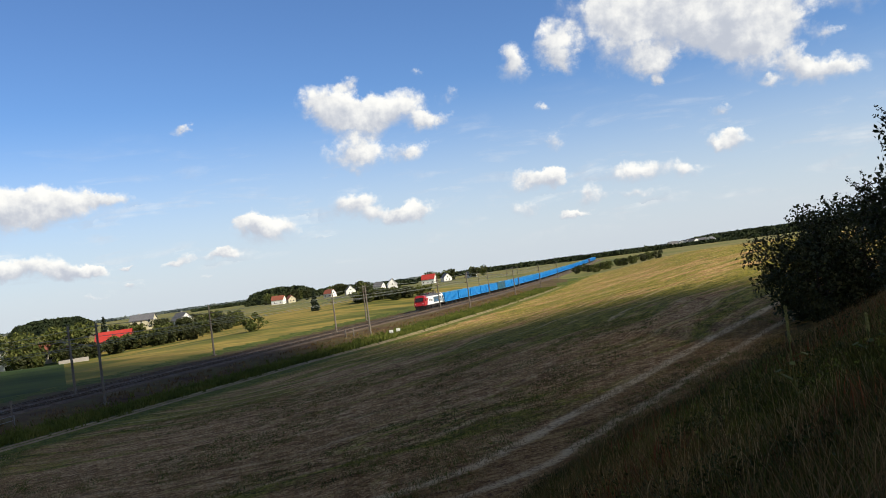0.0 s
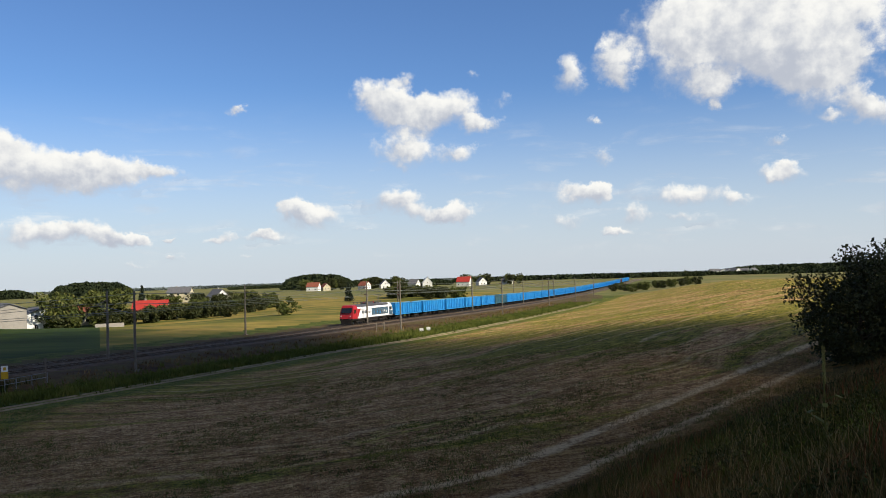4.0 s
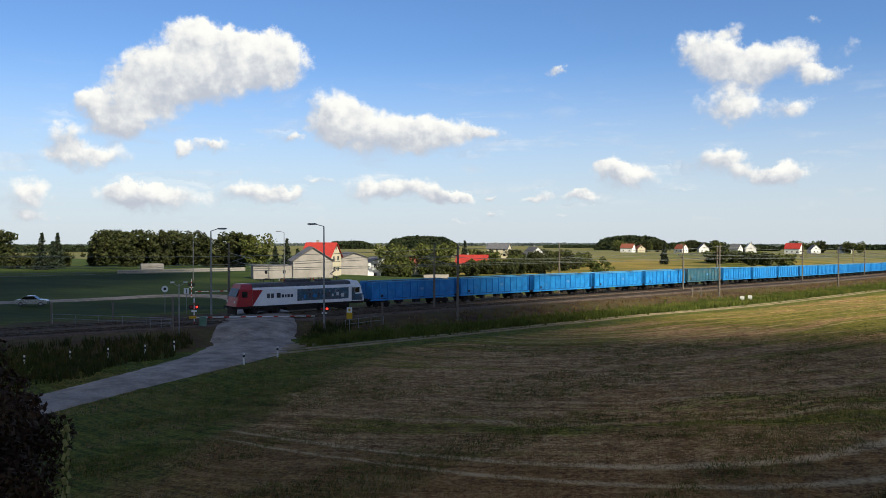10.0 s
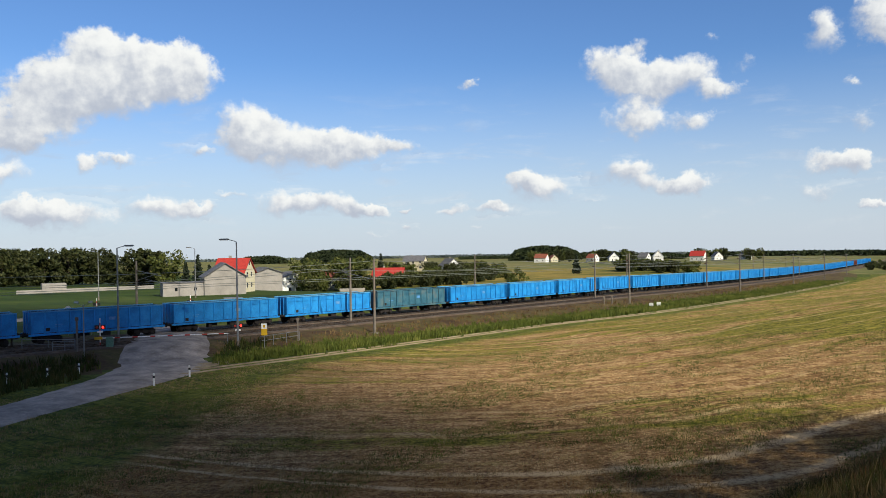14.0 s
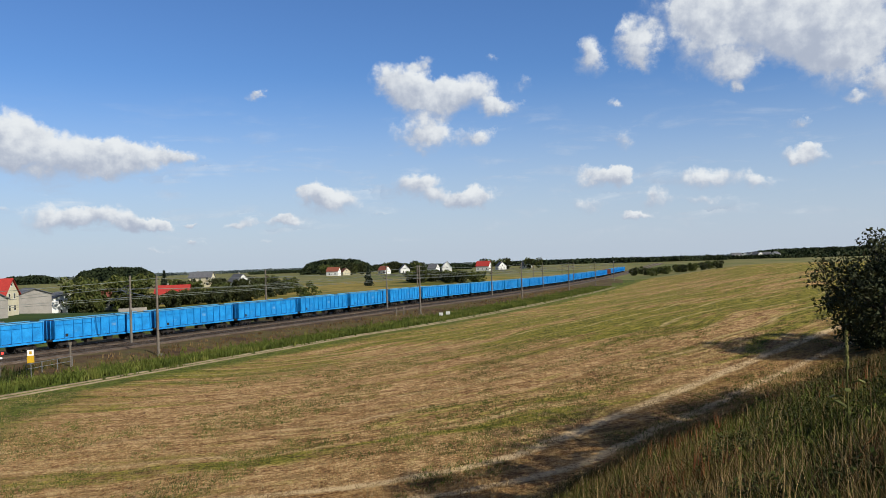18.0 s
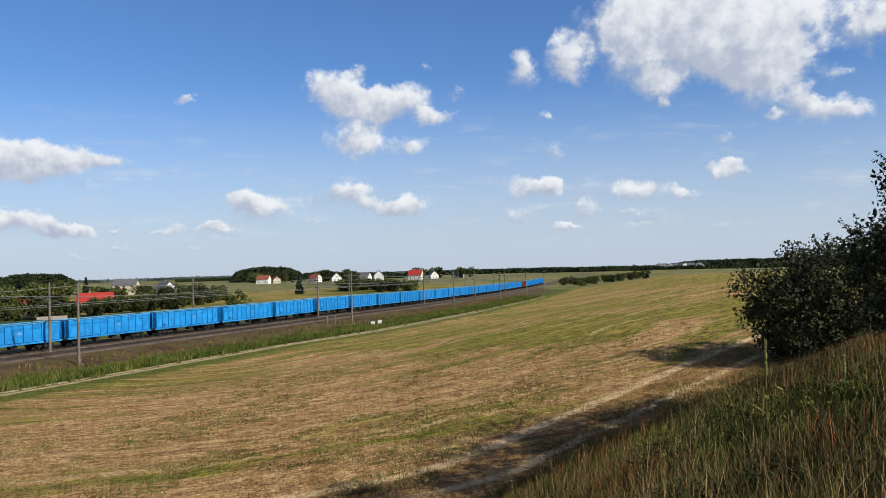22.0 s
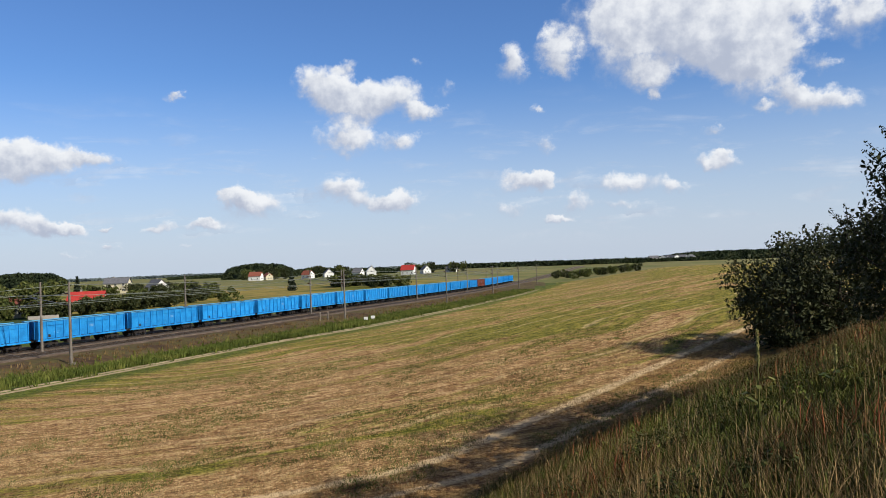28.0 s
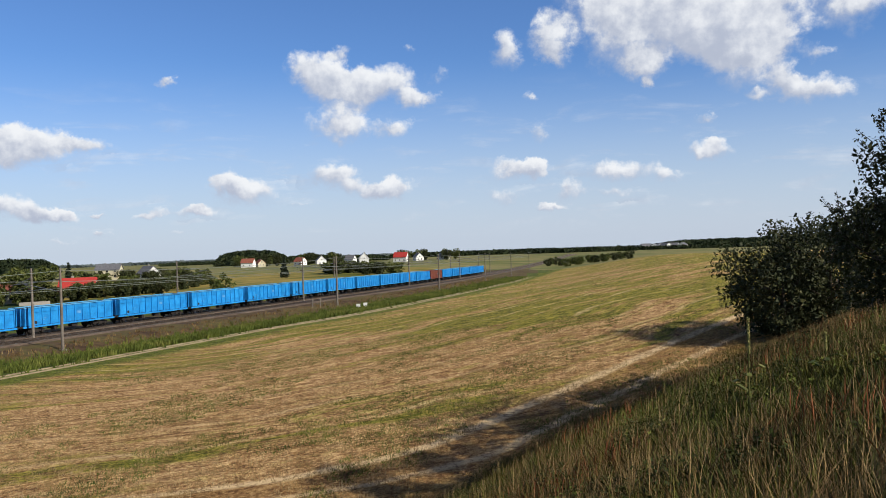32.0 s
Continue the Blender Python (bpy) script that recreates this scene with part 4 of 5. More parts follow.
tufts("dock_stalks", "rust-brown dock stalks gone to seed on the bank", patch(bank_spots(4200, 5, 55, -40, 12, 0.9), 0.3, 14, 0.16), M_RUSSET, 0.25, 0.7, 4, 0.009, 0.8)


def weed_patch(name, label, spots, mat, size, n):
    """Low leafy weeds: one object of many small leaves in clumps."""
    verts, faces = [], []
    for x, y in spots:
        r = rng.uniform(0.15, 0.38)
        leaf_cloud(verts, faces, (x, y, ground_z(x, y) + r * 0.5), r, n, size, 0.9)
    tagged(new(name, raw(name, verts, faces, mat)), label, "weeds", kind="stuff")


weed_patch("bank_weeds", "dark leafy weeds on the bank", patch(bank_spots(5200, 5, 50, -40, 12, 0.9), 0.28, 9, 0.08), M_WEED, 0.035, 34)
weed_patch("bank_herbs", "bright green leafy herbs on the bank", patch(bank_spots(3600, 5, 50, -40, 12, 0.9), 0.33, 21, 0.14), M_VERGEW, 0.03, 30)


def off_road(spots, gap):
    """Those spots that lie clear of the road."""
    a = np.array(ROAD)
    line = np.concatenate([a[i] + (a[i + 1] - a[i]) * np.linspace(0, 1, 12)[:, None] for i in range(len(a) - 1)])
    return [p for p in spots if ((line - np.array(p)) ** 2).sum(1).min() > gap * gap]


verge = []
for i in range(13000):
    s_, u_ = rng.uniform(-76, 190), 18.6 + rng.gauss(0, 1.7)
    verge.append(at(s_, u_).to_2d()[:])
tufts("verge_weeds", "dense green weeds along the railway verge", off_road(verge, 5.2), M_VERGEW, 0.25, 0.85, 6, 0.05, 0.8)
spots = [at(rng.uniform(-70, 170), rng.uniform(10.5, 18)).to_2d()[:] for _ in range(2600)]
tufts("trackside_grass", "thin dry grass beside the tracks", off_road(spots, 5.2), M_DRY, 0.15, 0.5, 5, 0.03, 0.6)
left = []
for i in range(5200):
    x_, y_ = rng.uniform(-85, -48), rng.uniform(40, 84)
    u_, v_ = rail_uv(x_, y_)
    d_ = min(math.hypot(x_ - a, y_ - b) for a, b in ((-44, 26), (-46, 41), (-47.4, 52), (-49.5, 63), (-53, 69), (-56.5, 74.5), (-61, 81)))
    if u_ > 12 and d_ > 6.3:
        left.append((x_, y_))
tufts("roadside_weeds", "overgrown dark green weeds between road and railway", off_road(left, 4.6), M_WEED, 0.3, 1.0, 7, 0.05, 0.6)

def field_spots(n, seed, cut):
    out = []
    while len(out) < n:
        a, d = rng.uniform(-27, 50), 24 + 56 * rng.random() ** 1.1
        x, y = -math.sin(radians(a)) * d, math.cos(radians(a)) * d
        u, v = rail_uv(x, y)
        q = Vector((x, y, 0)) - FOOT
        if u > 25.5 and q.dot(FOOT_SIDE) < 0.8 and v > -112 and noise.noise(Vector((u * 0.22, v * 0.07, seed))) + 0.5 * noise.noise(Vector((x * 0.5, y * 0.5, seed))) > cut:
            out.append((x, y))
    return out


tufts("stubble", "short pale stubble of the mown field", field_spots(26000, 2.0, -0.15), M_STUBBLE, 0.05, 0.2, 5, 0.013, 1.0)
tufts("regrowth", "short green regrowth in the mown field", field_spots(15000, 7.0, 0.05), M_VERGEW, 0.05, 0.18, 6, 0.016, 1.1)

# bushes on the bank and at the field's corner
def bush_at(x, y, h, r, mat, clumps, leaves, size, label, low=0.08, twigs=0):
    t = make_tree("bush", label, "bush", h, r, mat, clumps, leaves, size, low=low, place=Matrix.Translation((x, y, ground_z(x, y) - 0.2)), twigs=twigs)
    return t


for x, y, h, r in ((25.2, 58.8, 6.5, 3.5), (25.0, 55.5, 5.5, 3.4), (28.1, 55.2, 7.0, 3.7), (28.8, 59.4, 7.0, 3.9)):
    bush_at(x, y, h, r, M_LEAF, 40, 150, 0.15, "large dark green hawthorn bush at the field's edge", 0.02, 40)
for x, y, h, r in ((20.5, 35.0, 6.2, 2.6), (19.6, 29.5, 6.8, 2.5), (23.0, 38.5, 6.4, 3.0), (20.9, 31.4, 8.7, 2.9), (25.4, 35.0, 8.6, 3.2)):
    bush_at(x, y, h, r, M_LEAF, 40, 130, 0.12, "tall dark bush with bare twigs on the bank", 0.06, 90)
for x, y, h, r in ((17.6, 20.4, 9.6, 3.2), (20.4, 19.0, 11.4, 3.4), (20.6, 24.0, 9.8, 3.2), (23.6, 28.2, 12.6, 3.4), (24.5, 22.5, 11.5, 3.6), (27.5, 29.0, 13.0, 3.6), (31.5, 29.5, 12.4, 3.6), (28.5, 23.0, 13.0, 3.8)):
    bush_at(x, y, h, r, M_LEAF, 40, 90, 0.16, "tall dark thicket on top of the bank", 0.05, 0)
for a_, d_, top, r in ((55.6, 12.5, 8.3, 1.5), (58.6, 13.5, 8.8, 1.9), (56.0, 15.5, 7.8, 1.7)):
    h = top - ground_z(-math.sin(radians(a_)) * d_, math.cos(radians(a_)) * d_)
    bush_at(-math.sin(radians(a_)) * d_, math.cos(radians(a_)) * d_, h, r, M_LEAFRED, 44, 800, 0.05, "russet bush with dark twigs below the bank", 0.1)


def make_mullein(az, dist, top):
    p = polar(az, dist)
    t = thing("mullein", "tall yellow-green mullein stalk gone to seed", "plant", Matrix.Translation(p))
    h = top - p.z
    part("stem", tubes(((0, 0, -0.1), (0.03, 0.02, h), 0.018, 0.008)), M_LEAFY, t)
    bm = bmesh.new()
    for i in range(36):
        z = h * (0.62 + 0.38 * i / 36)
        w = i * 2.4
        box(bm, -0.010, 0.010, -0.010, 0.010, -0.022, 0.022, Matrix.Translation((0.03 + math.cos(w) * 0.014, 0.02 + math.sin(w) * 0.014, z)) @ pose(0, 0, 0, 20 * math.sin(w), 20, 40 * i))
    part("seed_head", bm, M_YGREEN, t)["kind"] = "stuff"
    for i in range(6):
        w = i * 1.1
        bm = bmesh.new()
        prism(bm, [(0, 0), (0.06, 0.03), (0.2, 0.09), (0.30, 0.05), (0.2, 0.06), (0.06, 0.01)], -0.04, 0.04, Matrix.Translation((0, 0, h * (0.05 + 0.08 * i))) @ pose(0, 0, 0, 0, 0, math.degrees(w)))
        part("leaf", bm, M_LEAFY, t)


M_YGREEN = material("seed_heads", [(0.20, 0.19, 0.05), (0.34, 0.31, 0.10)], 4.0, 0.8)
make_mullein(-21.9, 15.0, 8.5)
make_mullein(49.6, 5.5, 8.86)
make_mullein(-26.5, 15.5, 8.2)


# ---- signs of the railway: masts, wires ----
M_CONCRETE = material("mast_concrete", [(0.15, 0.125, 0.10), (0.24, 0.21, 0.175)], 2.0, 0.9, fine=0.2)
M_STEEL = material("galvanised_steel", [(0.22, 0.23, 0.24), (0.36, 0.37, 0.38)], 2.0, 0.5, 0.6)
M_WIRE = material("contact_wire", [(0.20, 0.22, 0.19), (0.32, 0.34, 0.30)], 2.0, 0.5, 0.3)
M_INSUL = material("brown_insulator", [(0.10, 0.035, 0.02), (0.16, 0.06, 0.03)], 4.0, 0.3)


def make_mast(s, u, reach, h=8.6):
    """Concrete mast with a cantilever that reaches to the track at reach metres."""
    z0 = ground_z(*at(s, u).to_2d()) - float(rail_z(s))
    t = thing("catenary_mast", "grey concrete catenary mast with a steel cantilever", "mast", along(s, u), "catenary masts")
    part("post", tubes(((0, 0, z0 - 0.5), (0, 0, h), 0.19, 0.12), n=10), M_CONCRETE, t)
    part("base", boxes((-0.35, 0.35, -0.35, 0.35, z0 - 0.4, z0 + 0.15)), M_CONCRETE, t)
    k = reach / abs(reach)
    arm = part("cantilever", tubes(((0, 0, 7.3), (reach, 0, 6.7), 0.04), ((0, 0, 5.9), (reach * 0.75, 0, 6.85), 0.04), ((reach * 0.35, 0, 6.2), (reach + 0.3 * k, 0, 5.75), 0.03), n=6), M_STEEL, t)
    for z in (7.3, 5.9):
        part("insulator", tubes(((k * 0.15, 0, z), (k * 0.6, 0, z + (0.07 if z < 7 else -0.05)), 0.08)), M_INSUL, arm)
    return t


NEAR, FAR_U = [-41.5 + 63 * i for i in range(-1, 6)], [-36.5 + 65 * i for i in range(-1, 6)]
for s_ in NEAR:
    make_mast(s_, 13.6, -8.3)
for s_ in FAR_U:
    make_mast(s_, 2.6, -2.5)
for s_ in (-60, 3, 66, 129, 192, 255):
    make_mast(s_, -14.0 if s_ < 0 else -8.0, 7.6)


def cable(name, pts, rad, mat, label, group=""):
    """One unbroken wire through points."""
    verts, faces = [], []
    for i, p in enumerate(pts):
        for du, dz in ((rad, 0), (0, rad), (-rad, 0), (0, -rad)):
            verts.append((p.x + du, p.y, p.z + dz))
    for i in range(len(pts) - 1):
        for j in range(4):
            a, b = i * 4 + j, i * 4 + (j + 1) % 4
            faces.append((a, b, b + 4, a + 4))
    return tagged(new(name, raw(name, verts, faces, mat)), label, "wire", group)


def make_wire(u, z, sag, span, label):
    pts = []
    for s in np.arange(span[0], span[1] + 0.1, 7.875):
        f = ((s - span[0]) / 63.0) % 1.0
        pts.append(at(float(s), u, z - sag * 4 * f * (1 - f)))
    cable("overhead_wire", pts, 0.026, M_WIRE, label, "overhead wires")


for u_, span in ((0.0, (-167.5, 336.5)), (TRACK_TWO, (-167.5, 336.5))):
    make_wire(u_, 5.65, 0.0, span, "taut copper contact wire above the track")
    make_wire(u_, 7.1, 0.9, span, "sagging messenger wire above the track")
make_wire(13.6, 8.3, 0.7, (-167.5, 336.5), "sagging grey feeder wire on the masts")

# relay cabinets and short posts by the line
M_WHITE = material("white_paint", [(0.62, 0.62, 0.60), (0.75, 0.75, 0.73)], 2.0, 0.6, fine=0.12, tone=0.95)
M_BLACK = material("black_paint", [(0.015, 0.015, 0.015), (0.03, 0.03, 0.03)], 2.0, 0.5)
M_REDP = material("red_paint", [(0.42, 0.03, 0.02), (0.52, 0.05, 0.03)], 2.0, 0.5)
M_YELLOW = material("yellow_paint", [(0.62, 0.36, 0.01), (0.72, 0.45, 0.02)], 2.0, 0.5)
M_GREENBOX = material("green_box", [(0.10, 0.22, 0.16), (0.18, 0.32, 0.24)], 2.0, 0.6)


def ground_pose(x, y, yaw=0, lift=0.0):
    return Matrix.Translation((x, y, ground_z(x, y) + lift)) @ pose(0, 0, 0, 0, 0, yaw)


def make_delineator(x, y):
    t = thing("delineator_post", "white roadside post with a black band", "post", ground_pose(x, y), "delineator posts")
    part("post", boxes((-0.07, 0.07, -0.05, 0.05, -0.3, 1.0)), M_WHITE, t, bevel=0.015)
    part("band", boxes((-0.074, 0.074, -0.054, 0.054, 0.62, 0.82)), M_BLACK, t)


for x_, y_ in ((-60.2, 47.8), (-58.8, 51.2), (-57.3, 54.0), (-55.9, 57.0), (-55.5, 60.3), (-44.1, 56.2), (-44.1, 61.0)):
    make_delineator(x_, y_)


def make_lamp(x, y, h, yaw):
    t = thing("street_lamp", "grey steel street lamp with a single arm", "street lamp", ground_pose(x, y, yaw), "street lamps")
    part("pole", tubes(((0, 0, -0.4), (0, 0, h), 0.13, 0.07), n=10), M_STEEL, t)
    part("base", tubes(((0, 0, -0.2), (0, 0, 0.9), 0.17, 0.16), n=10), M_CONCRETE, t)
    part("arm", tubes(((0, 0, h), (-0.9, 0, h + 0.25), 0.045), n=6), M_STEEL, t)
    hd = part("lamp_head", boxes((-1.9, -0.85, -0.14, 0.14, h + 0.2, h + 0.36)), M_STEEL, t, bevel=0.04)
    part("lens", boxes((-1.8, -1.0, -0.10, 0.10, h + 0.15, h + 0.197)), M_LAMPGLASS, hd)


make_lamp(-49.8, 77.6, 11.7, 15)
make_lamp(-63.8, 75.4, 10.6, 195)
make_lamp(-126, 143, 10.8, 195)
make_lamp(-108, 152, 10.8, 15)


def make_barrier(p, q, z, back):
    """A level crossing barrier: housing at p, striped boom to q, small rest at q."""
    p, q = Vector(p), Vector(q)
    d = q - p
    yaw = math.degrees(math.atan2(d.y, d.x))
    t = thing("crossing_barrier", "lowered red and white striped crossing barrier", "barrier", ground_pose(p.x, p.y, yaw))
    L = d.length
    part("housing", boxes((-0.35, 0.35, -0.3, 0.3, -0.1, 1.15)), M_GREENBOX, t, bevel=0.04)
    part("counterweight", boxes((-1.5, -0.7, -0.1, 0.1, z - 0.12, z + 0.15)), M_YELLOW, t)
    boom = part("boom", tubes(((-0.7, 0, z), (L, 0, z), 0.065, 0.05)), M_WHITE, t)
    n = int(L / 0.9)
    for i in range(n):
        if i % 2 == 0:
            a = 0.5 + i * (L - 0.6) / n
            part("stripe", tubes(((a, 0, z), (a + 0.6 * (L - 0.6) / n, 0, z), 0.072, 0.072)), M_REDP, boom)
    part("rest", tubes(((L - 0.1, 0, -0.3), (L - 0.1, 0, z - 0.06), 0.04)), M_STEEL, t)
    return t


make_barrier((-61.4, 71.2, 0), (-51.0, 77.6, 0), 1.05, 0)
make_barrier((-83.6, 113.6, 0), (-93.5, 106.5, 0), 1.05, 0)


def make_crossing_signal(x, y, yaw, red=True):
    t = thing("crossing_signal", "crossing signal with red lamps on a banded post", "signal", ground_pose(x, y, yaw), "crossing signals")
    post = part("post", tubes(((0, 0, -0.3), (0, 0, 3.1), 0.06)), M_WHITE, t)
    for i in range(4):
        part("band", tubes(((0, 0, 0.2 + i * 0.7), (0, 0, 0.5 + i * 0.7), 0.066)), M_REDP, post)
    board = part("backboard", boxes((-0.55, 0.55, -0.04, 0.02, 1.9, 2.35)), M_BLACK, t)
    for s in (-0.3, 0.3):
        part("lamp", tubes(((s, -0.10, 2.12), (s, -0.042, 2.12), 0.13)), M_REDGLOW if red and s > 0 else M_REDP, board)
    part("plate", boxes((-0.3, 0.3, -0.07, -0.045, 1.55, 1.75)), M_WHITE, t)


M_REDGLOW = glow("red_signal_lamp", (0.9, 0.03, 0.02), 2.0)
make_crossing_signal(-50.6, 78.9, 35)
make_crossing_signal(-62.9, 71.5, 35)
make_crossing_signal(-82.6, 114.8, 215)
make_crossing_signal(-94.6, 106.9, 215)

# yellow notice board by the fence, number hidden by bars
def make_notice(x, y, yaw):
    t = thing("notice_board", "yellow and white notice board on a grey post", "sign", ground_pose(x, y, yaw))
    part("post", tubes(((0, 0, -0.3), (0, 0, 2.5), 0.04)), M_STEEL, t)
    part("lower_board", boxes((-0.33, 0.33, -0.07, -0.04, 1.55, 2.25)), M_YELLOW, t, "yellow board")
    up = part("upper_board", boxes((-0.30, 0.30, -0.07, -0.04, 2.254, 2.85)), M_WHITE, t, "white board")
    part("mark", boxes((-0.12, 0.12, -0.08, -0.071, 2.4, 2.7)), M_YELLOW, up)


make_notice(-47.6, 79.4, 30)


def make_fence(p, q, n, h=1.1):
    p, q = Vector(p), Vector(q)
    d = q - p
    yaw = math.degrees(math.atan2(d.y, d.x))
    t = thing("pipe_fence", "low grey steel pipe fence beside the crossing", "fence", Matrix.Translation((p.x, p.y, 0)) @ pose(0, 0, 0, 0, 0, yaw))
    L = d.length
    for i in range(n):
        f = i / (n - 1)
        g = p + d * f
        z = ground_z(g.x, g.y)
        part("post", tubes(((L * f, 0, z - 0.3), (L * f, 0, z + h), 0.045)), M_STEEL, t)
    za, zb = ground_z(p.x, p.y), ground_z(q.x, q.y)
    for k in (0.55, 1.0):
        part("rail", tubes(((0, 0, za + h * k), (L, 0, zb + h * k), 0.03)), M_STEEL, t)


make_fence((-48.5, 80.0, 0), (-46.5, 85.3, 0), 4)
make_fence((-78.5, 66.0, 0), (-63.5, 68.5, 0), 6)
make_fence((-64.5, 66.5, 0), (-62.3, 67.5, 0), 3)

def make_post(x, y, h, label="grey concrete marker post beside the tracks"):
    t = thing("marker_post", label, "post", ground_pose(x, y, 25))
    part("post", boxes((-0.09, 0.09, -0.09, 0.09, -0.3, h)), M_CONCRETE, t, bevel=0.02)
    part("cap", boxes((-0.16, 0.16, -0.05, 0.05, h + 0.002, h + 0.35)), M_CONCRETE, t)


for x_, y_, h_ in ((-46.6, 85.2, 2.3), (-62.2, 67.4, 3.2), (-71.8, 68.4, 2.2), (-79.0, 66.3, 2.0), (-19.5, 148.7, 1.2), (-18.3, 150.5, 1.2)):
    make_post(x_, y_, h_)
for s_ in (20.0, 23.0):
    t_ = solid("cable_box", boxes((-0.35, 0.35, -0.25, 0.25, -0.2, 1.0)), M_WHITE, "small white cable box beside the railway verge", "box", ground_pose(*at(s_, 18.6).to_2d()), bevel=0.03)
# white relay hut behind the tracks
def make_hut(x, y, yaw):
    t = thing("relay_hut", "small white relay hut beside the railway", "hut", ground_pose(x, y, yaw))
    part("wall", boxes((-1.3, 1.3, -1.1, 1.1, -0.2, 2.5)), M_WHITE, t, bevel=0.03)
    part("roof", boxes((-1.5, 1.5, -1.3, 1.3, 2.504, 2.65)), M_STEEL, t)
    part("door", boxes((-0.45, 0.45, -1.14, -1.102, 0.0, 2.0)), M_STEEL, t)


make_hut(-75.5, 116.5, 35)


def make_disc_signal(x, y, yaw):
    """A white ring with a dark middle on a thin post."""
    t = thing("disc_signal", "white ring signal with a dark middle on a thin post", "signal", ground_pose(x, y, yaw))
    part("post", tubes(((0, 0, -0.3), (0, 0, 2.9), 0.045)), M_STEEL, t)
    disc = part("disc", tubes(((0, -0.05, 3.2), (0, 0.0, 3.2), 0.42), n=24), M_WHITE, t)
    part("centre", tubes(((0, -0.07, 3.2), (0, -0.052, 3.2), 0.17), n=16), M_BLACK, disc, "black round middle")


def make_square_sign(x, y, yaw):
    t = thing("track_sign", "small square white sign with a dark bar on a grey post", "sign", ground_pose(x, y, yaw))
    part("post", tubes(((0, 0, -0.3), (0, 0, 2.7), 0.045)), M_STEEL, t)
    board = part("board", boxes((-0.32, 0.32, -0.07, -0.046, 2.55, 3.3)), M_WHITE, t, bevel=0.008)
    part("bar", boxes((-0.05, 0.05, -0.084, -0.072, 2.65, 3.2)), M_BLACK, board)


def make_floodlight(x, y, yaw, h):
    """A short grey pole with two lamps on spread arms over the crossing."""
    t = thing("floodlight", "grey steel pole with two small floodlights", "floodlight", ground_pose(x, y, yaw))
    part("pole", tubes(((0, 0, -0.3), (0, 0, h), 0.07, 0.05), n=10), M_STEEL, t)
    for k in (-1, 1):
        part("arm", tubes(((0, 0, h - 0.25), (k * 0.55, 0, h + 0.12), 0.03), n=6), M_STEEL, t)
        lamp = part("lamp", boxes((min(k * 0.4, k * 0.85), max(k * 0.4, k * 0.85), -0.16, 0.16, h + 0.12, h + 0.3)), M_STEEL, t, bevel=0.03)
        part("lens", boxes((min(k * 0.44, k * 0.81), max(k * 0.44, k * 0.81), -0.185, -0.162, h + 0.14, h + 0.28)), M_LAMPGLASS, lamp)


make_disc_signal(-76.7, 81.7, 43)
make_square_sign(-73.4, 82.0, 42)
make_floodlight(-58.6, 64.4, 42, 5.4)

# silver car waiting on the far road
def make_car(x, y, yaw):
    t = thing("car", "silver saloon car waiting on the far road", "car", ground_pose(x, y, yaw, 0.12))
    M_CAR = material("car_silver", [(0.45, 0.47, 0.48), (0.55, 0.57, 0.58)], 1.0, 0.25, 0.6, fine=0.05)
    bm = bmesh.new()
    prism(bm, [(-2.2, 0.3), (-2.25, 0.7), (-1.9, 0.88), (-0.95, 0.95), (1.35, 0.98), (2.1, 0.92), (2.2, 0.6), (2.15, 0.3)], -0.86, 0.86)
    body = part("body", bm, M_CAR, t, bevel=0.05)
    bm = bmesh.new()
    prism(bm, [(-1.0, 0.95), (-0.35, 1.40), (0.75, 1.42), (1.45, 0.98)], -0.72, 0.72)
    part("cabin", bm, M_GLASS, body, bevel=0.04)
    part("roof", boxes((-0.3, 0.72, -0.68, 0.68, 1.425, 1.46)), M_CAR, body, bevel=0.01)
    for wx in (-1.35, 1.35):
        for wy in (-0.80, 0.80):
            w = part("wheel", tubes(((wx, wy - 0.1, 0.31), (wx, wy + 0.1, 0.31), 0.31), n=14), M_BLACK, t)
            part("rim", tubes(((wx, wy - 0.104, 0.31), (wx, wy + 0.104, 0.31), 0.19), n=12), M_STEEL, w)


make_car(-104, 84, 215)


# ---- village ----
M_ROOFRED = material("red_tiles", [(0.36, 0.03, 0.025), (0.50, 0.05, 0.035)], 1.5, 0.7, fine=0.2)
M_ROOFBROWN = material("brown_tiles", [(0.20, 0.06, 0.035), (0.30, 0.10, 0.06)], 1.5, 0.8, fine=0.2)
M_ROOFGREY = material("grey_roof", [(0.10, 0.10, 0.11), (0.18, 0.18, 0.19)], 1.5, 0.7, fine=0.2)
M_CREAM = material("cream_render", [(0.62, 0.56, 0.38), (0.72, 0.66, 0.48)], 0.6, 0.9, fine=0.08)
M_PLASTER = material("grey_plaster", [(0.30, 0.28, 0.25), (0.40, 0.375, 0.34)], 0.5, 0.95, fine=0.12)
M_HOUSEWHITE = material("white_render", [(0.66, 0.66, 0.63), (0.78, 0.78, 0.75)], 0.6, 0.9, fine=0.08, tone=0.9)


def gable_body(w, d, h, ridge):
    """Walls with gables at the ends; w across, d along the ridge (y)."""
    bm = bmesh.new()
    prism(bm, [(-w / 2, -0.5), (-w / 2, h), (0, h + ridge), (w / 2, h), (w / 2, -0.5)], -d / 2, d / 2)
    return bm


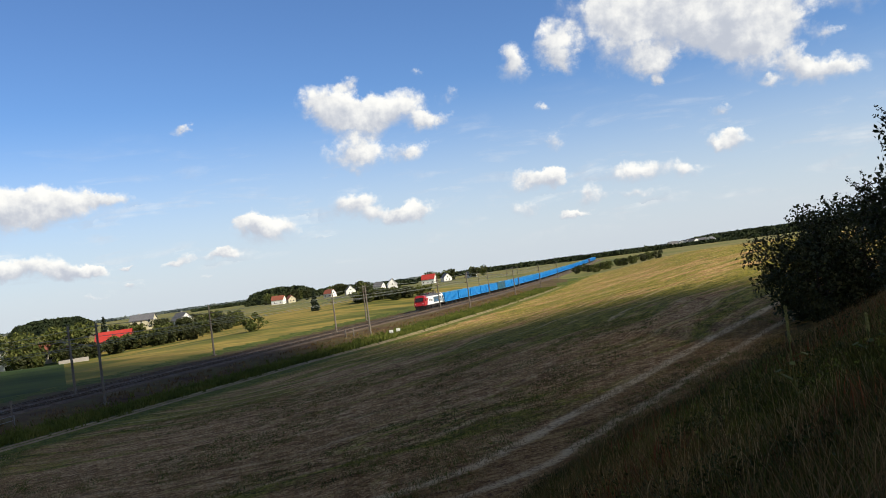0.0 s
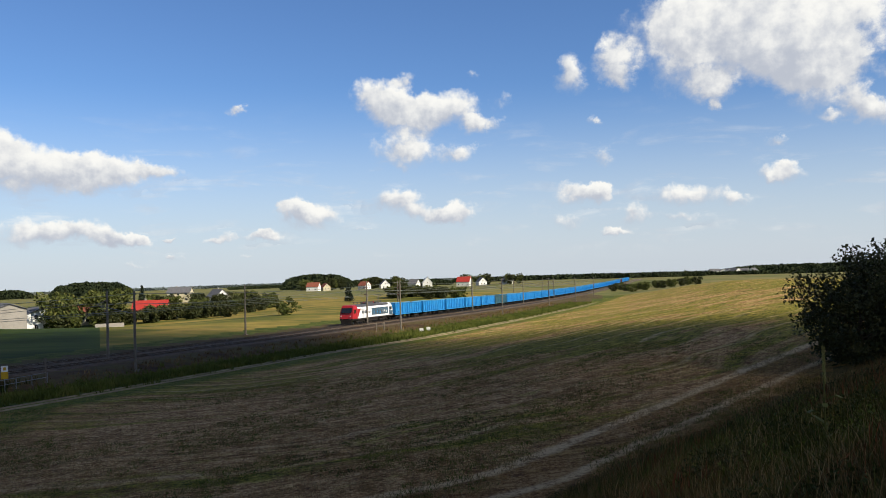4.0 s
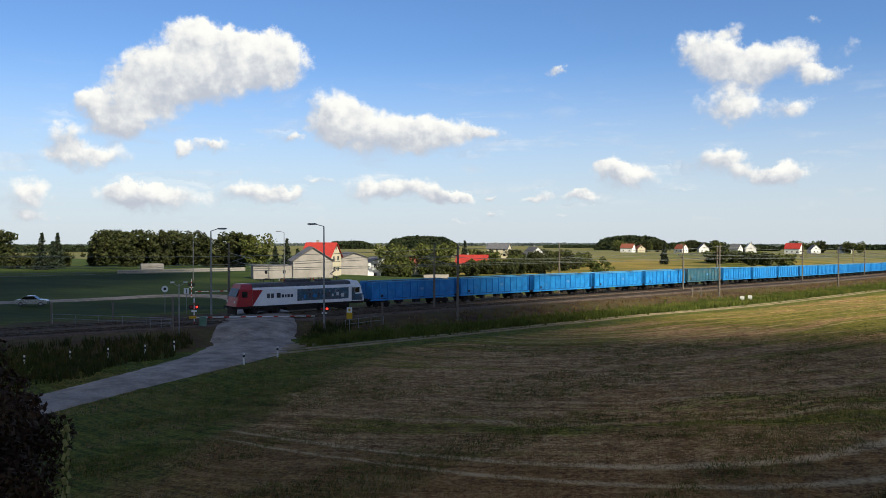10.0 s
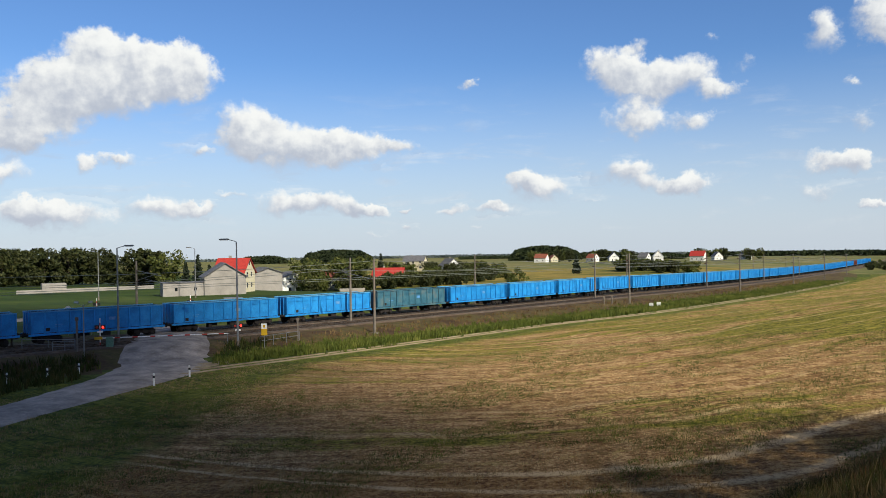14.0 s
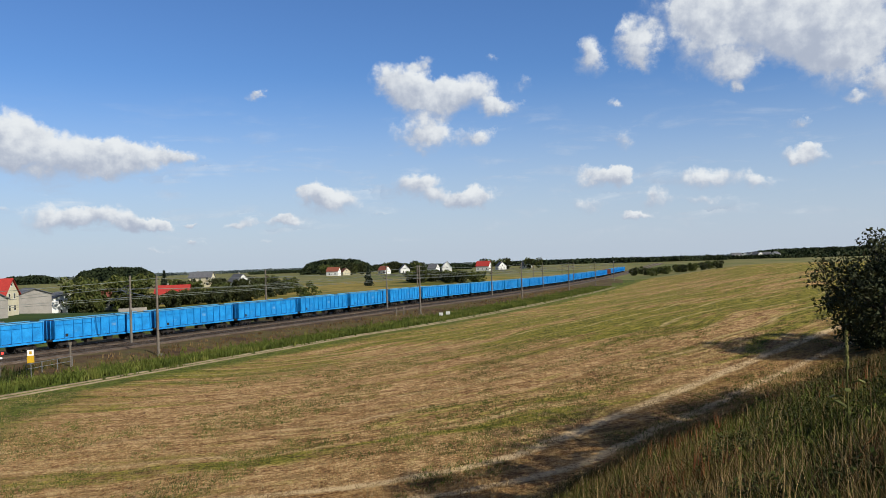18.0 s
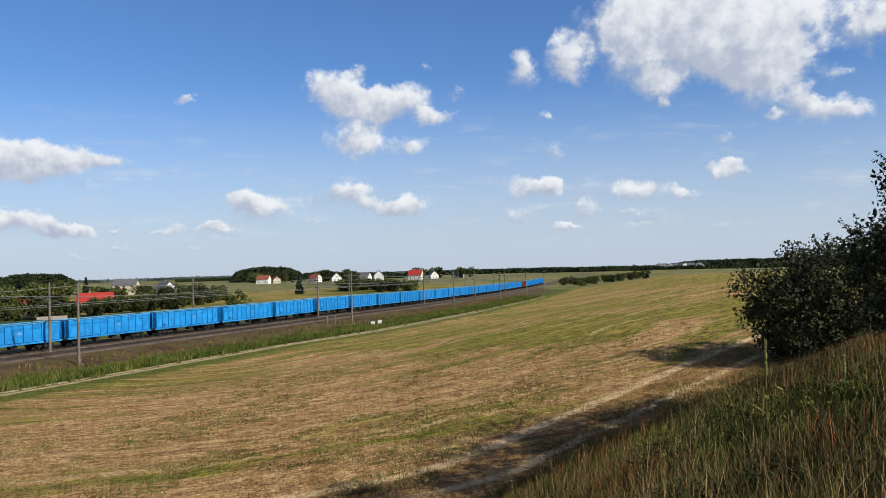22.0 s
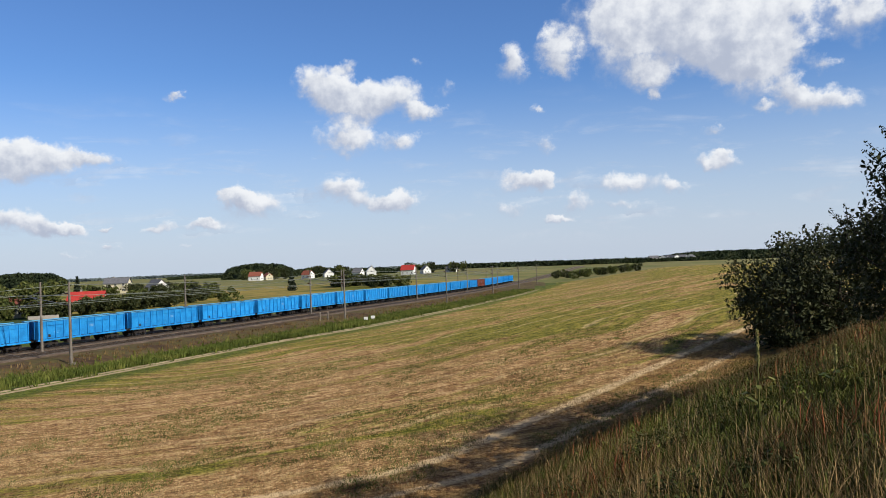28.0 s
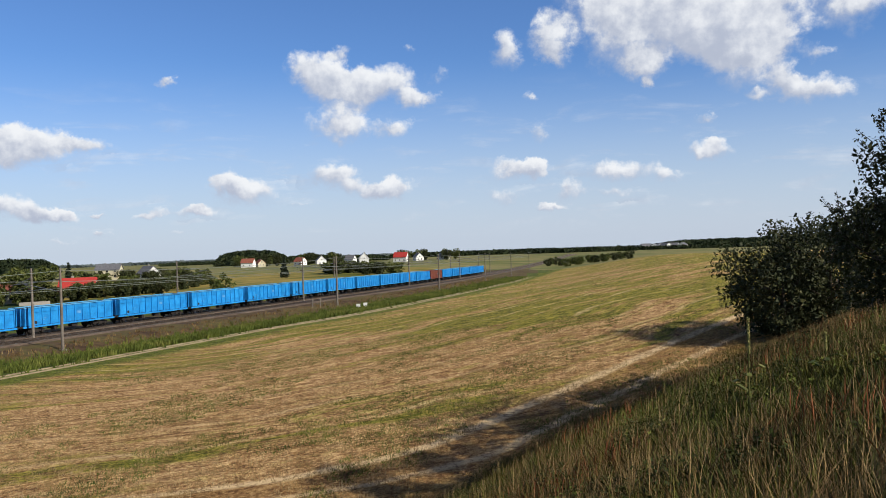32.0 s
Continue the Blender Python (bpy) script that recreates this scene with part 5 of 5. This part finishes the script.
def make_house(place, w, d, h, ridge, wall, roof, label, windows=((2, 1), (2, 1)), chimney=True, category="house"):
    t = thing("house", label, category, place)
    body = part("wall", gable_body(w, d, h, ridge), wall, t)
    # two roof slabs with eaves
    for s in (-1, 1):
        bm = bmesh.new()
        e = 0.45
        k = ridge / (w / 2)
        prism(bm, [(0, h + ridge + 0.03), (s * (w / 2 + e), h - e * k + 0.03), (s * (w / 2 + e), h - e * k + 0.21), (0, h + ridge + 0.23)], -d / 2 - 0.4, d / 2 + 0.4)
        part("roof", bm, roof, t)
    if chimney:
        part("chimney", boxes((w * 0.1, w * 0.1 + 0.6, d * 0.15, d * 0.15 + 0.6, h + ridge * 0.4, h + ridge + 0.8)), M_PLASTER, t)
    storeys = 2 if h > 4.5 else 1
    for s in (-1, 1):                                    # long sides
        for fl in range(storeys):
            for i in range(windows[0][0]):
                y = d * ((i + 0.5) / windows[0][0] - 0.5)
                x0, x1 = sorted((s * (w / 2 - 0.01), s * (w / 2 + 0.03)))
                z = 1.0 + fl * 2.7
                o = part("window", boxes((x0, x1, y - 0.6, y + 0.6, z, z + 1.35)), M_HOUSEWHITE, body)
                x2, x3 = sorted((s * (w / 2 + 0.031), s * (w / 2 + 0.04)))
                for a in (-0.52, 0.03):
                    part("pane", boxes((x2, x3, y + a, y + a + 0.49, z + 0.08, z + 1.27)), M_GLASS, o)
    for s in (-1, 1):                                    # gable ends
        for fl in range(storeys + (1 if ridge > 2.4 else 0)):
            n = windows[1][0] if fl < storeys else windows[1][1]
            for i in range(n):
                x = (w * 0.75 if fl < storeys else w * 0.3) * ((i + 0.5) / n - 0.5)
                y0, y1 = sorted((s * (d / 2 - 0.01), s * (d / 2 + 0.03)))
                z = 1.0 + fl * 2.7
                o = part("window", boxes((x - 0.5, x + 0.5, y0, y1, z, z + 1.25)), M_HOUSEWHITE, body)
                y2, y3 = sorted((s * (d / 2 + 0.031), s * (d / 2 + 0.04)))
                for a in (-0.43, 0.03):
                    part("pane", boxes((x + a, x + a + 0.40, y2, y3, z + 0.08, z + 1.17)), M_GLASS, o)
    return t


def facing(az, dist, turn=0.0):
    """Pose on the ground at that bearing, its -y side towards the camera, turned by turn degrees."""
    p = polar(az, dist)
    return Matrix.Translation(p) @ pose(0, 0, 0, 0, 0, az + turn)


# the farmhouse by the crossing: bare grey annexe with a blind gable, low garage, cream house with red roof behind
make_house(facing(33.6, 200, 8), 9.4, 7.5, 4.2, 3.0, M_PLASTER, M_ROOFGREY, "bare grey plastered annexe with a blind gable", ((0, 0), (0, 0)), False, "building")
make_house(facing(32.85, 208, 68), 7.6, 7.6, 4.8, 3.3, M_CREAM, M_ROOFRED, "cream farmhouse with a bright red roof", ((3, 1), (2, 1)))
gar = thing("garage", "long low grey garage wall beside the farmhouse", "garage", facing(36.25, 198, 8))
gb = part("wall", boxes((-4.5, 4.6, -2.5, 2.5, -0.6, 3.0)), M_PLASTER, gar)
part("roof", boxes((-4.7, 4.7, -2.7, 2.7, 3.004, 3.2)), M_ROOFGREY, gar)
for x_ in (-1.6, 2.6):
    part("window", boxes((x_ - 0.3, x_ + 0.3, -2.53, -2.49, 1.2, 1.9)), M_GLASS, gb)
make_house(facing(30.9, 236, 15), 8.0, 9.0, 5.2, 1.4, M_PLASTER, M_ROOFGREY, "grey concrete house with a shallow roof", ((2, 1), (0, 0)), False)
make_house(facing(29.0, 262, 20), 9.5, 9.0, 5.2, 1.6, M_HOUSEWHITE, M_ROOFGREY, "white two-storey villa with grey roof", ((3, 1), (3, 1)))
make_house(facing(26.2, 285, -60), 8.0, 9.0, 3.6, 2.6, M_CREAM, M_ROOFBROWN, "low house with a weathered brown roof", ((2, 1), (2, 1)))
make_house(facing(22.35, 300, 80), 8.0, 11.0, 3.2, 2.8, M_CREAM, M_ROOFRED, "low cottage with a bright red roof", ((3, 1), (2, 1)))
make_house(facing(20.5, 430, 75), 8.0, 11.0, 5.0, 2.4, M_CREAM, M_ROOFGREY, "large cream house above the gardens", ((3, 1), (3, 1)))
make_house(facing(18.1, 390, 30), 7.0, 8.0, 3.2, 3.2, M_HOUSEWHITE, M_ROOFGREY, "small white house among garden trees", ((2, 1), (2, 1)))
make_house(facing(11.7, 750, 70), 8.0, 11.0, 4.2, 3.4, M_HOUSEWHITE, M_ROOFBROWN, "white farmhouse below the wooded hill", ((2, 1), (2, 1)))
make_house(facing(10.9, 760, 20), 7.0, 8.0, 3.4, 3.0, M_CREAM, M_ROOFBROWN, "cream cottage below the wooded hill", ((2, 1), (2, 1)))
make_house(facing(8.2, 770, 50), 8.0, 9.0, 3.6, 3.4, M_HOUSEWHITE, M_ROOFBROWN, "white cottage with a brown roof", ((2, 1), (2, 1)))
make_house(facing(6.8, 790, 10), 9.0, 9.0, 3.6, 4.4, M_HOUSEWHITE, M_ROOFGREY, "white house with a steep gable", ((2, 1), (2, 1)))
make_house(facing(4.75, 780, 60), 8.0, 9.0, 3.6, 3.8, M_HOUSEWHITE, M_ROOFGREY, "pale house among dark trees", ((2, 1), (2, 1)))
make_house(facing(3.85, 750, 5), 8.5, 10.0, 4.4, 4.8, M_HOUSEWHITE, M_HOUSEWHITE, "bright white house with a steep white gable", ((2, 1), (2, 1)))
make_house(facing(1.25, 750, 75), 10.0, 12.0, 4.4, 4.2, M_HOUSEWHITE, M_ROOFRED, "white house with a large red roof", ((3, 1), (3, 1)))
make_house(facing(0.05, 790, 20), 8.0, 9.0, 3.6, 3.8, M_HOUSEWHITE, M_ROOFGREY, "small white house with a steep grey roof", ((2, 1), (2, 1)))
make_house(facing(-1.7, 830, 40), 8.0, 9.0, 3.4, 3.6, M_HOUSEWHITE, M_ROOFGREY, "small pale house beyond the railway", ((2, 1), (2, 1)))
make_house(facing(53.9, 330, 60), 9.0, 12.0, 3.6, 2.6, M_HOUSEWHITE, M_ROOFGREY, "white farm building at the wood's edge", ((2, 1), (2, 1)))
for k_, (a_, d_) in enumerate(((-16.2, 1500), (-16.9, 1480), (-17.4, 1510), (-15.6, 1530), (-18.0, 1500), (-16.5, 1550))):
    make_house(facing(a_, d_, 40 * k_), 12, 18, 6, 4, M_HOUSEWHITE, M_ROOFGREY, "distant pale house at the foot of the wooded ridge", ((0, 0), (0, 0)), False)

# garden wall and pale sheds before the wood
solid("garden_wall", boxes((-17, 17, -0.15, 0.15, -0.8, 0.9)), M_PLASTER, "low pale concrete garden wall", "wall", facing(42.0, 235, 12))
solid("shed", boxes((-3, 3, -2, 2, -0.5, 2.0)), M_PLASTER, "pale metal shed by the garden wall", "shed", facing(44.0, 245, 5), bevel=0.05)
solid("retaining_wall", boxes((-3.6, 3.6, -0.2, 0.2, -0.8, 1.3)), M_PLASTER, "pale concrete retaining wall below the gardens", "wall", facing(24.9, 232, 10))

# ---- trees about the village ----
TREES = [make_tree("tree", "dark green broadleaf tree in the village", "tree", 9.5, 3.6, M_LEAF, 30, 60, 0.5, low=0.06, place=facing(47.0, 300), group="village trees")]
TREES.append(make_tree("tree", "dark green broadleaf tree in the village", "tree", 11.0, 4.4, M_LEAF, 34, 60, 0.55, low=0.05, place=facing(46.0, 305), group="village trees"))
TREES.append(make_tree("tree", "light green broadleaf tree in a garden", "tree", 10.0, 5.0, M_LEAFY, 30, 50, 0.55, low=0.1, place=facing(37.1, 258), group="village trees"))
TREES.append(make_tree("garden_bush", "rounded green garden bush", "bush", 4.6, 3.4, M_LEAFY, 20, 46, 0.42, low=0.05, place=facing(13.7, 232), group="garden bushes"))
TREES.append(make_tree("garden_bush", "rounded dark garden bush", "bush", 4.2, 3.2, M_LEAF, 20, 46, 0.42, low=0.05, place=facing(17.5, 262), group="garden bushes"))
FIRS = [make_conifer("fir", "dark conifer beside the houses", 10.5, 2.4, facing(35.2, 262), "village firs"), make_conifer("fir", "dark conifer beside the houses", 8.0, 2.0, facing(34.5, 268), "village firs")]


def plant(kind, az, dist):
    copy_thing(kind, facing(az, dist, rng.uniform(0, 360)))


for a_, k_ in ((46.9, 1), (46.4, 1), (45.7, 0), (45.0, 1), (44.5, 1), (43.7, 0), (43.1, 1), (42.6, 1), (41.9, 0), (41.3, 1), (40.6, 0)):
    plant(TREES[k_], a_, 285 + rng.uniform(-10, 14))
for i in range(16):
    plant(TREES[4], rng.uniform(39.5, 54.0), rng.uniform(268, 290))
for a_, d_ in ((39.0, 270), (38.6, 276), (38.3, 268), (54.0, 300), (53.3, 300), (52.8, 302)):
    plant(TREES[1], a_, d_)
for a_, d_ in ((34.0, 262), (33.6, 270), (50.5, 262), (49.9, 265), (49.6, 272), (36.0, 265), (9.3, 330), (33.2, 275), (22.9, 330)):
    plant(FIRS[rng.choice((0, 1))] if a_ != 9.3 else FIRS[1], a_, d_)
for a_, d_ in ((28.1, 255), (27.4, 262), (25.6, 268), (25.1, 272), (24.5, 275)):
    plant(TREES[2], a_, d_)
for i in range(46):
    a_ = rng.uniform(14.8, 31.5)
    plant(TREES[rng.choice((3, 4, 4))], a_, rng.uniform(238, 275) + (31 - a_) * 3)
for i in range(26):
    plant(TREES[rng.choice((3, 4, 4))], rng.uniform(14.0, 23.0), rng.uniform(330, 430))
for i in range(34):
    a_ = rng.uniform(-3.0, 12.6)
    plant(TREES[rng.choice((0, 1, 2, 4))], a_, rng.uniform(770, 860))
for i in range(20):
    plant(TREES[rng.choice((3, 4))], rng.uniform(1.5, 6.5), rng.uniform(330, 350))
for i in range(16):
    plant(TREES[rng.choice((3, 4, 3))], -9.2 - i * 0.35 + rng.uniform(-0.2, 0.2), rng.uniform(470, 560))



# ---- woods on the hills: one mound of many tree crowns each ----
def wooded_hill(az0, az1, dist, crest, depth=120.0, label="dark wooded hill beyond the village", dens=1.0, tree=5.0, flat=0.35, mat=None):
    """A wooded hill between two bearings; crest: elevation of its top as seen from the bank, in degrees."""
    verts, faces = [], []
    width = radians(abs(az1 - az0)) * dist
    n = int(width * depth / 26 * dens)
    n = max(600, min(4200, n))
    for _ in range(n):
        f = rng.random()
        b = rng.uniform(-0.5, 0.5)
        az = az0 + (az1 - az0) * f
        r = dist + b * depth
        x, y = -math.sin(radians(az)) * r, math.cos(radians(az)) * r
        top = 10 + math.tan(radians(crest)) * dist
        base = ground_z(x, y)
        shape = (1 - (2 * f - 1) ** 6) ** 0.8 * (1 - 0.55 * (2 * f - 1) ** 2 * flat)
        shape *= 0.55 + 0.45 * math.cos(b * math.pi)
        shape *= 1 + 0.12 * noise.noise(Vector((az * 1.7, b, dist * 0.01)))
        z = base + max(2.0, (top - base - tree * 0.5) * shape)
        leaf_cloud(verts, faces, Vector((x, y, z)), tree * 0.5, 7, tree * 0.34, 0.7)
        if rng.random() < 0.35:
            leaf_cloud(verts, faces, Vector((x, y, base + (z - base) * rng.random())), tree * 0.6, 6, tree * 0.4, 0.9)
    # the body of the hill under the crowns
    m, k = 40, len(verts)
    ridge_rows = ((-0.5, 0.0), (-0.25, 0.62), (0.0, 0.86), (0.25, 0.62), (0.5, 0.0))
    for b, lift in ridge_rows:
        for i in range(m + 1):
            f = i / m
            r = dist + b * depth
            az = az0 + (az1 - az0) * f
            x, y = -math.sin(radians(az)) * r, math.cos(radians(az)) * r
            base = ground_z(x, y) - 2
            top = 10 + math.tan(radians(crest)) * dist - tree * 0.6
            shape = (1 - (2 * f - 1) ** 6) ** 0.8 * (1 - 0.55 * (2 * f - 1) ** 2 * flat)
            verts.append((x, y, base + max(0, (top - base) * shape * lift)))
    for j in range(4):
        for i in range(m):
            a = k + j * (m + 1) + i
            faces.append((a, a + 1, a + m + 2, a + m + 1))
    tagged(new("wooded_hill", raw("wooded_hill", verts, faces, mat or M_WOOD)), label, "hill", kind="stuff")


wooded_hill(28.4, 23.4, 1000, -0.20, 110)
wooded_hill(32.6, 29.3, 1150, -0.55, 110)
wooded_hill(13.9, 9.0, 1000, -0.16, 100)
wooded_hill(9.4, 5.9, 1100, -0.60, 110)
wooded_hill(5.7, 2.1, 1000, -0.76, 80)
wooded_hill(17.4, 13.2, 1400, -0.82, 160)
wooded_hill(60.0, 46.0, 900, -0.74, 120)
wooded_hill(1.9, -9.2, 1400, -0.78, 260, tree=9.0)
wooded_hill(-7.5, -14.8, 1300, -0.92, 200, tree=9.0)
wooded_hill(-12.0, -23.0, 1350, -0.98, 90, tree=8.0)
wooded_hill(-15.6, -34.0, 1900, -0.42, 260, tree=11.0, flat=0.2)
wooded_hill(-22.0, -44.0, 1500, -0.22, 200, tree=10.0, flat=0.2)
# horizon ridges: their pale blue is painted haze, not leaf colour
wooded_hill(27.0, 8.0, 3000, -0.80, 300, "wooded ridge on the horizon, pale blue haze in its colour", 0.6, 14.0, 0.1, M_HAZE_RIDGE)
wooded_hill(10.0, -20.0, 3100, -0.86, 300, "wooded ridge on the horizon, pale blue haze in its colour", 0.6, 14.0, 0.1, M_HAZE_RIDGE)
wooded_hill(62.0, 26.0, 3200, -0.78, 300, "wooded ridge on the horizon, pale blue haze in its colour", 0.6, 14.0, 0.1, M_HAZE_RIDGE)


# ---- the cloud whose shadow lies over the near field at first and drifts off ----
def cloud_material():
    """Thin vapour: each skin of a puff lets most of the light through, so the cloud is thick in its middle alone."""
    m = bpy.data.materials.new("cloud_vapour")
    m.use_nodes = True
    N = Nodes(m.node_tree)
    d = N.n("ShaderNodeBsdfDiffuse")
    d.inputs[0].default_value = (0.8, 0.8, 0.8, 1)
    tr = N.n("ShaderNodeBsdfTransparent")
    mx = N.n("ShaderNodeMixShader")
    mx.inputs[0].default_value = 0.215
    N.t.links.new(tr.outputs[0], mx.inputs[1])
    N.t.links.new(d.outputs[0], mx.inputs[2])
    out = N.n("ShaderNodeOutputMaterial")
    N.t.links.new(mx.outputs[0], out.inputs[0])
    return m


M_CLOUD = cloud_material()


def make_cloud():
    bm = bmesh.new()
    for i in range(165):
        f = rng.uniform(0, 2 * math.pi)
        rr = math.sqrt(rng.random())
        c = Vector((math.cos(f) * rr * 178, math.sin(f) * rr * 92, rng.uniform(-10, 14)))
        s = rng.uniform(20, 32) * (1.15 - 0.6 * rr)
        bmesh.ops.create_icosphere(bm, subdivisions=2, radius=s, matrix=Matrix.Translation(c) @ Matrix.Diagonal((1, 1, 0.7, 1)))
    return solid("cumulus_cloud", bm, M_CLOUD, "white cumulus cloud drifting before the sun", "cloud", smooth=True)


CLOUD = make_cloud()
CLOUD_POSE = Matrix.Translation(Vector((-62, 52, 0)) + SUN_FROM * 1500) @ pose(0, 0, 0, 0, 0, 140)


motions()
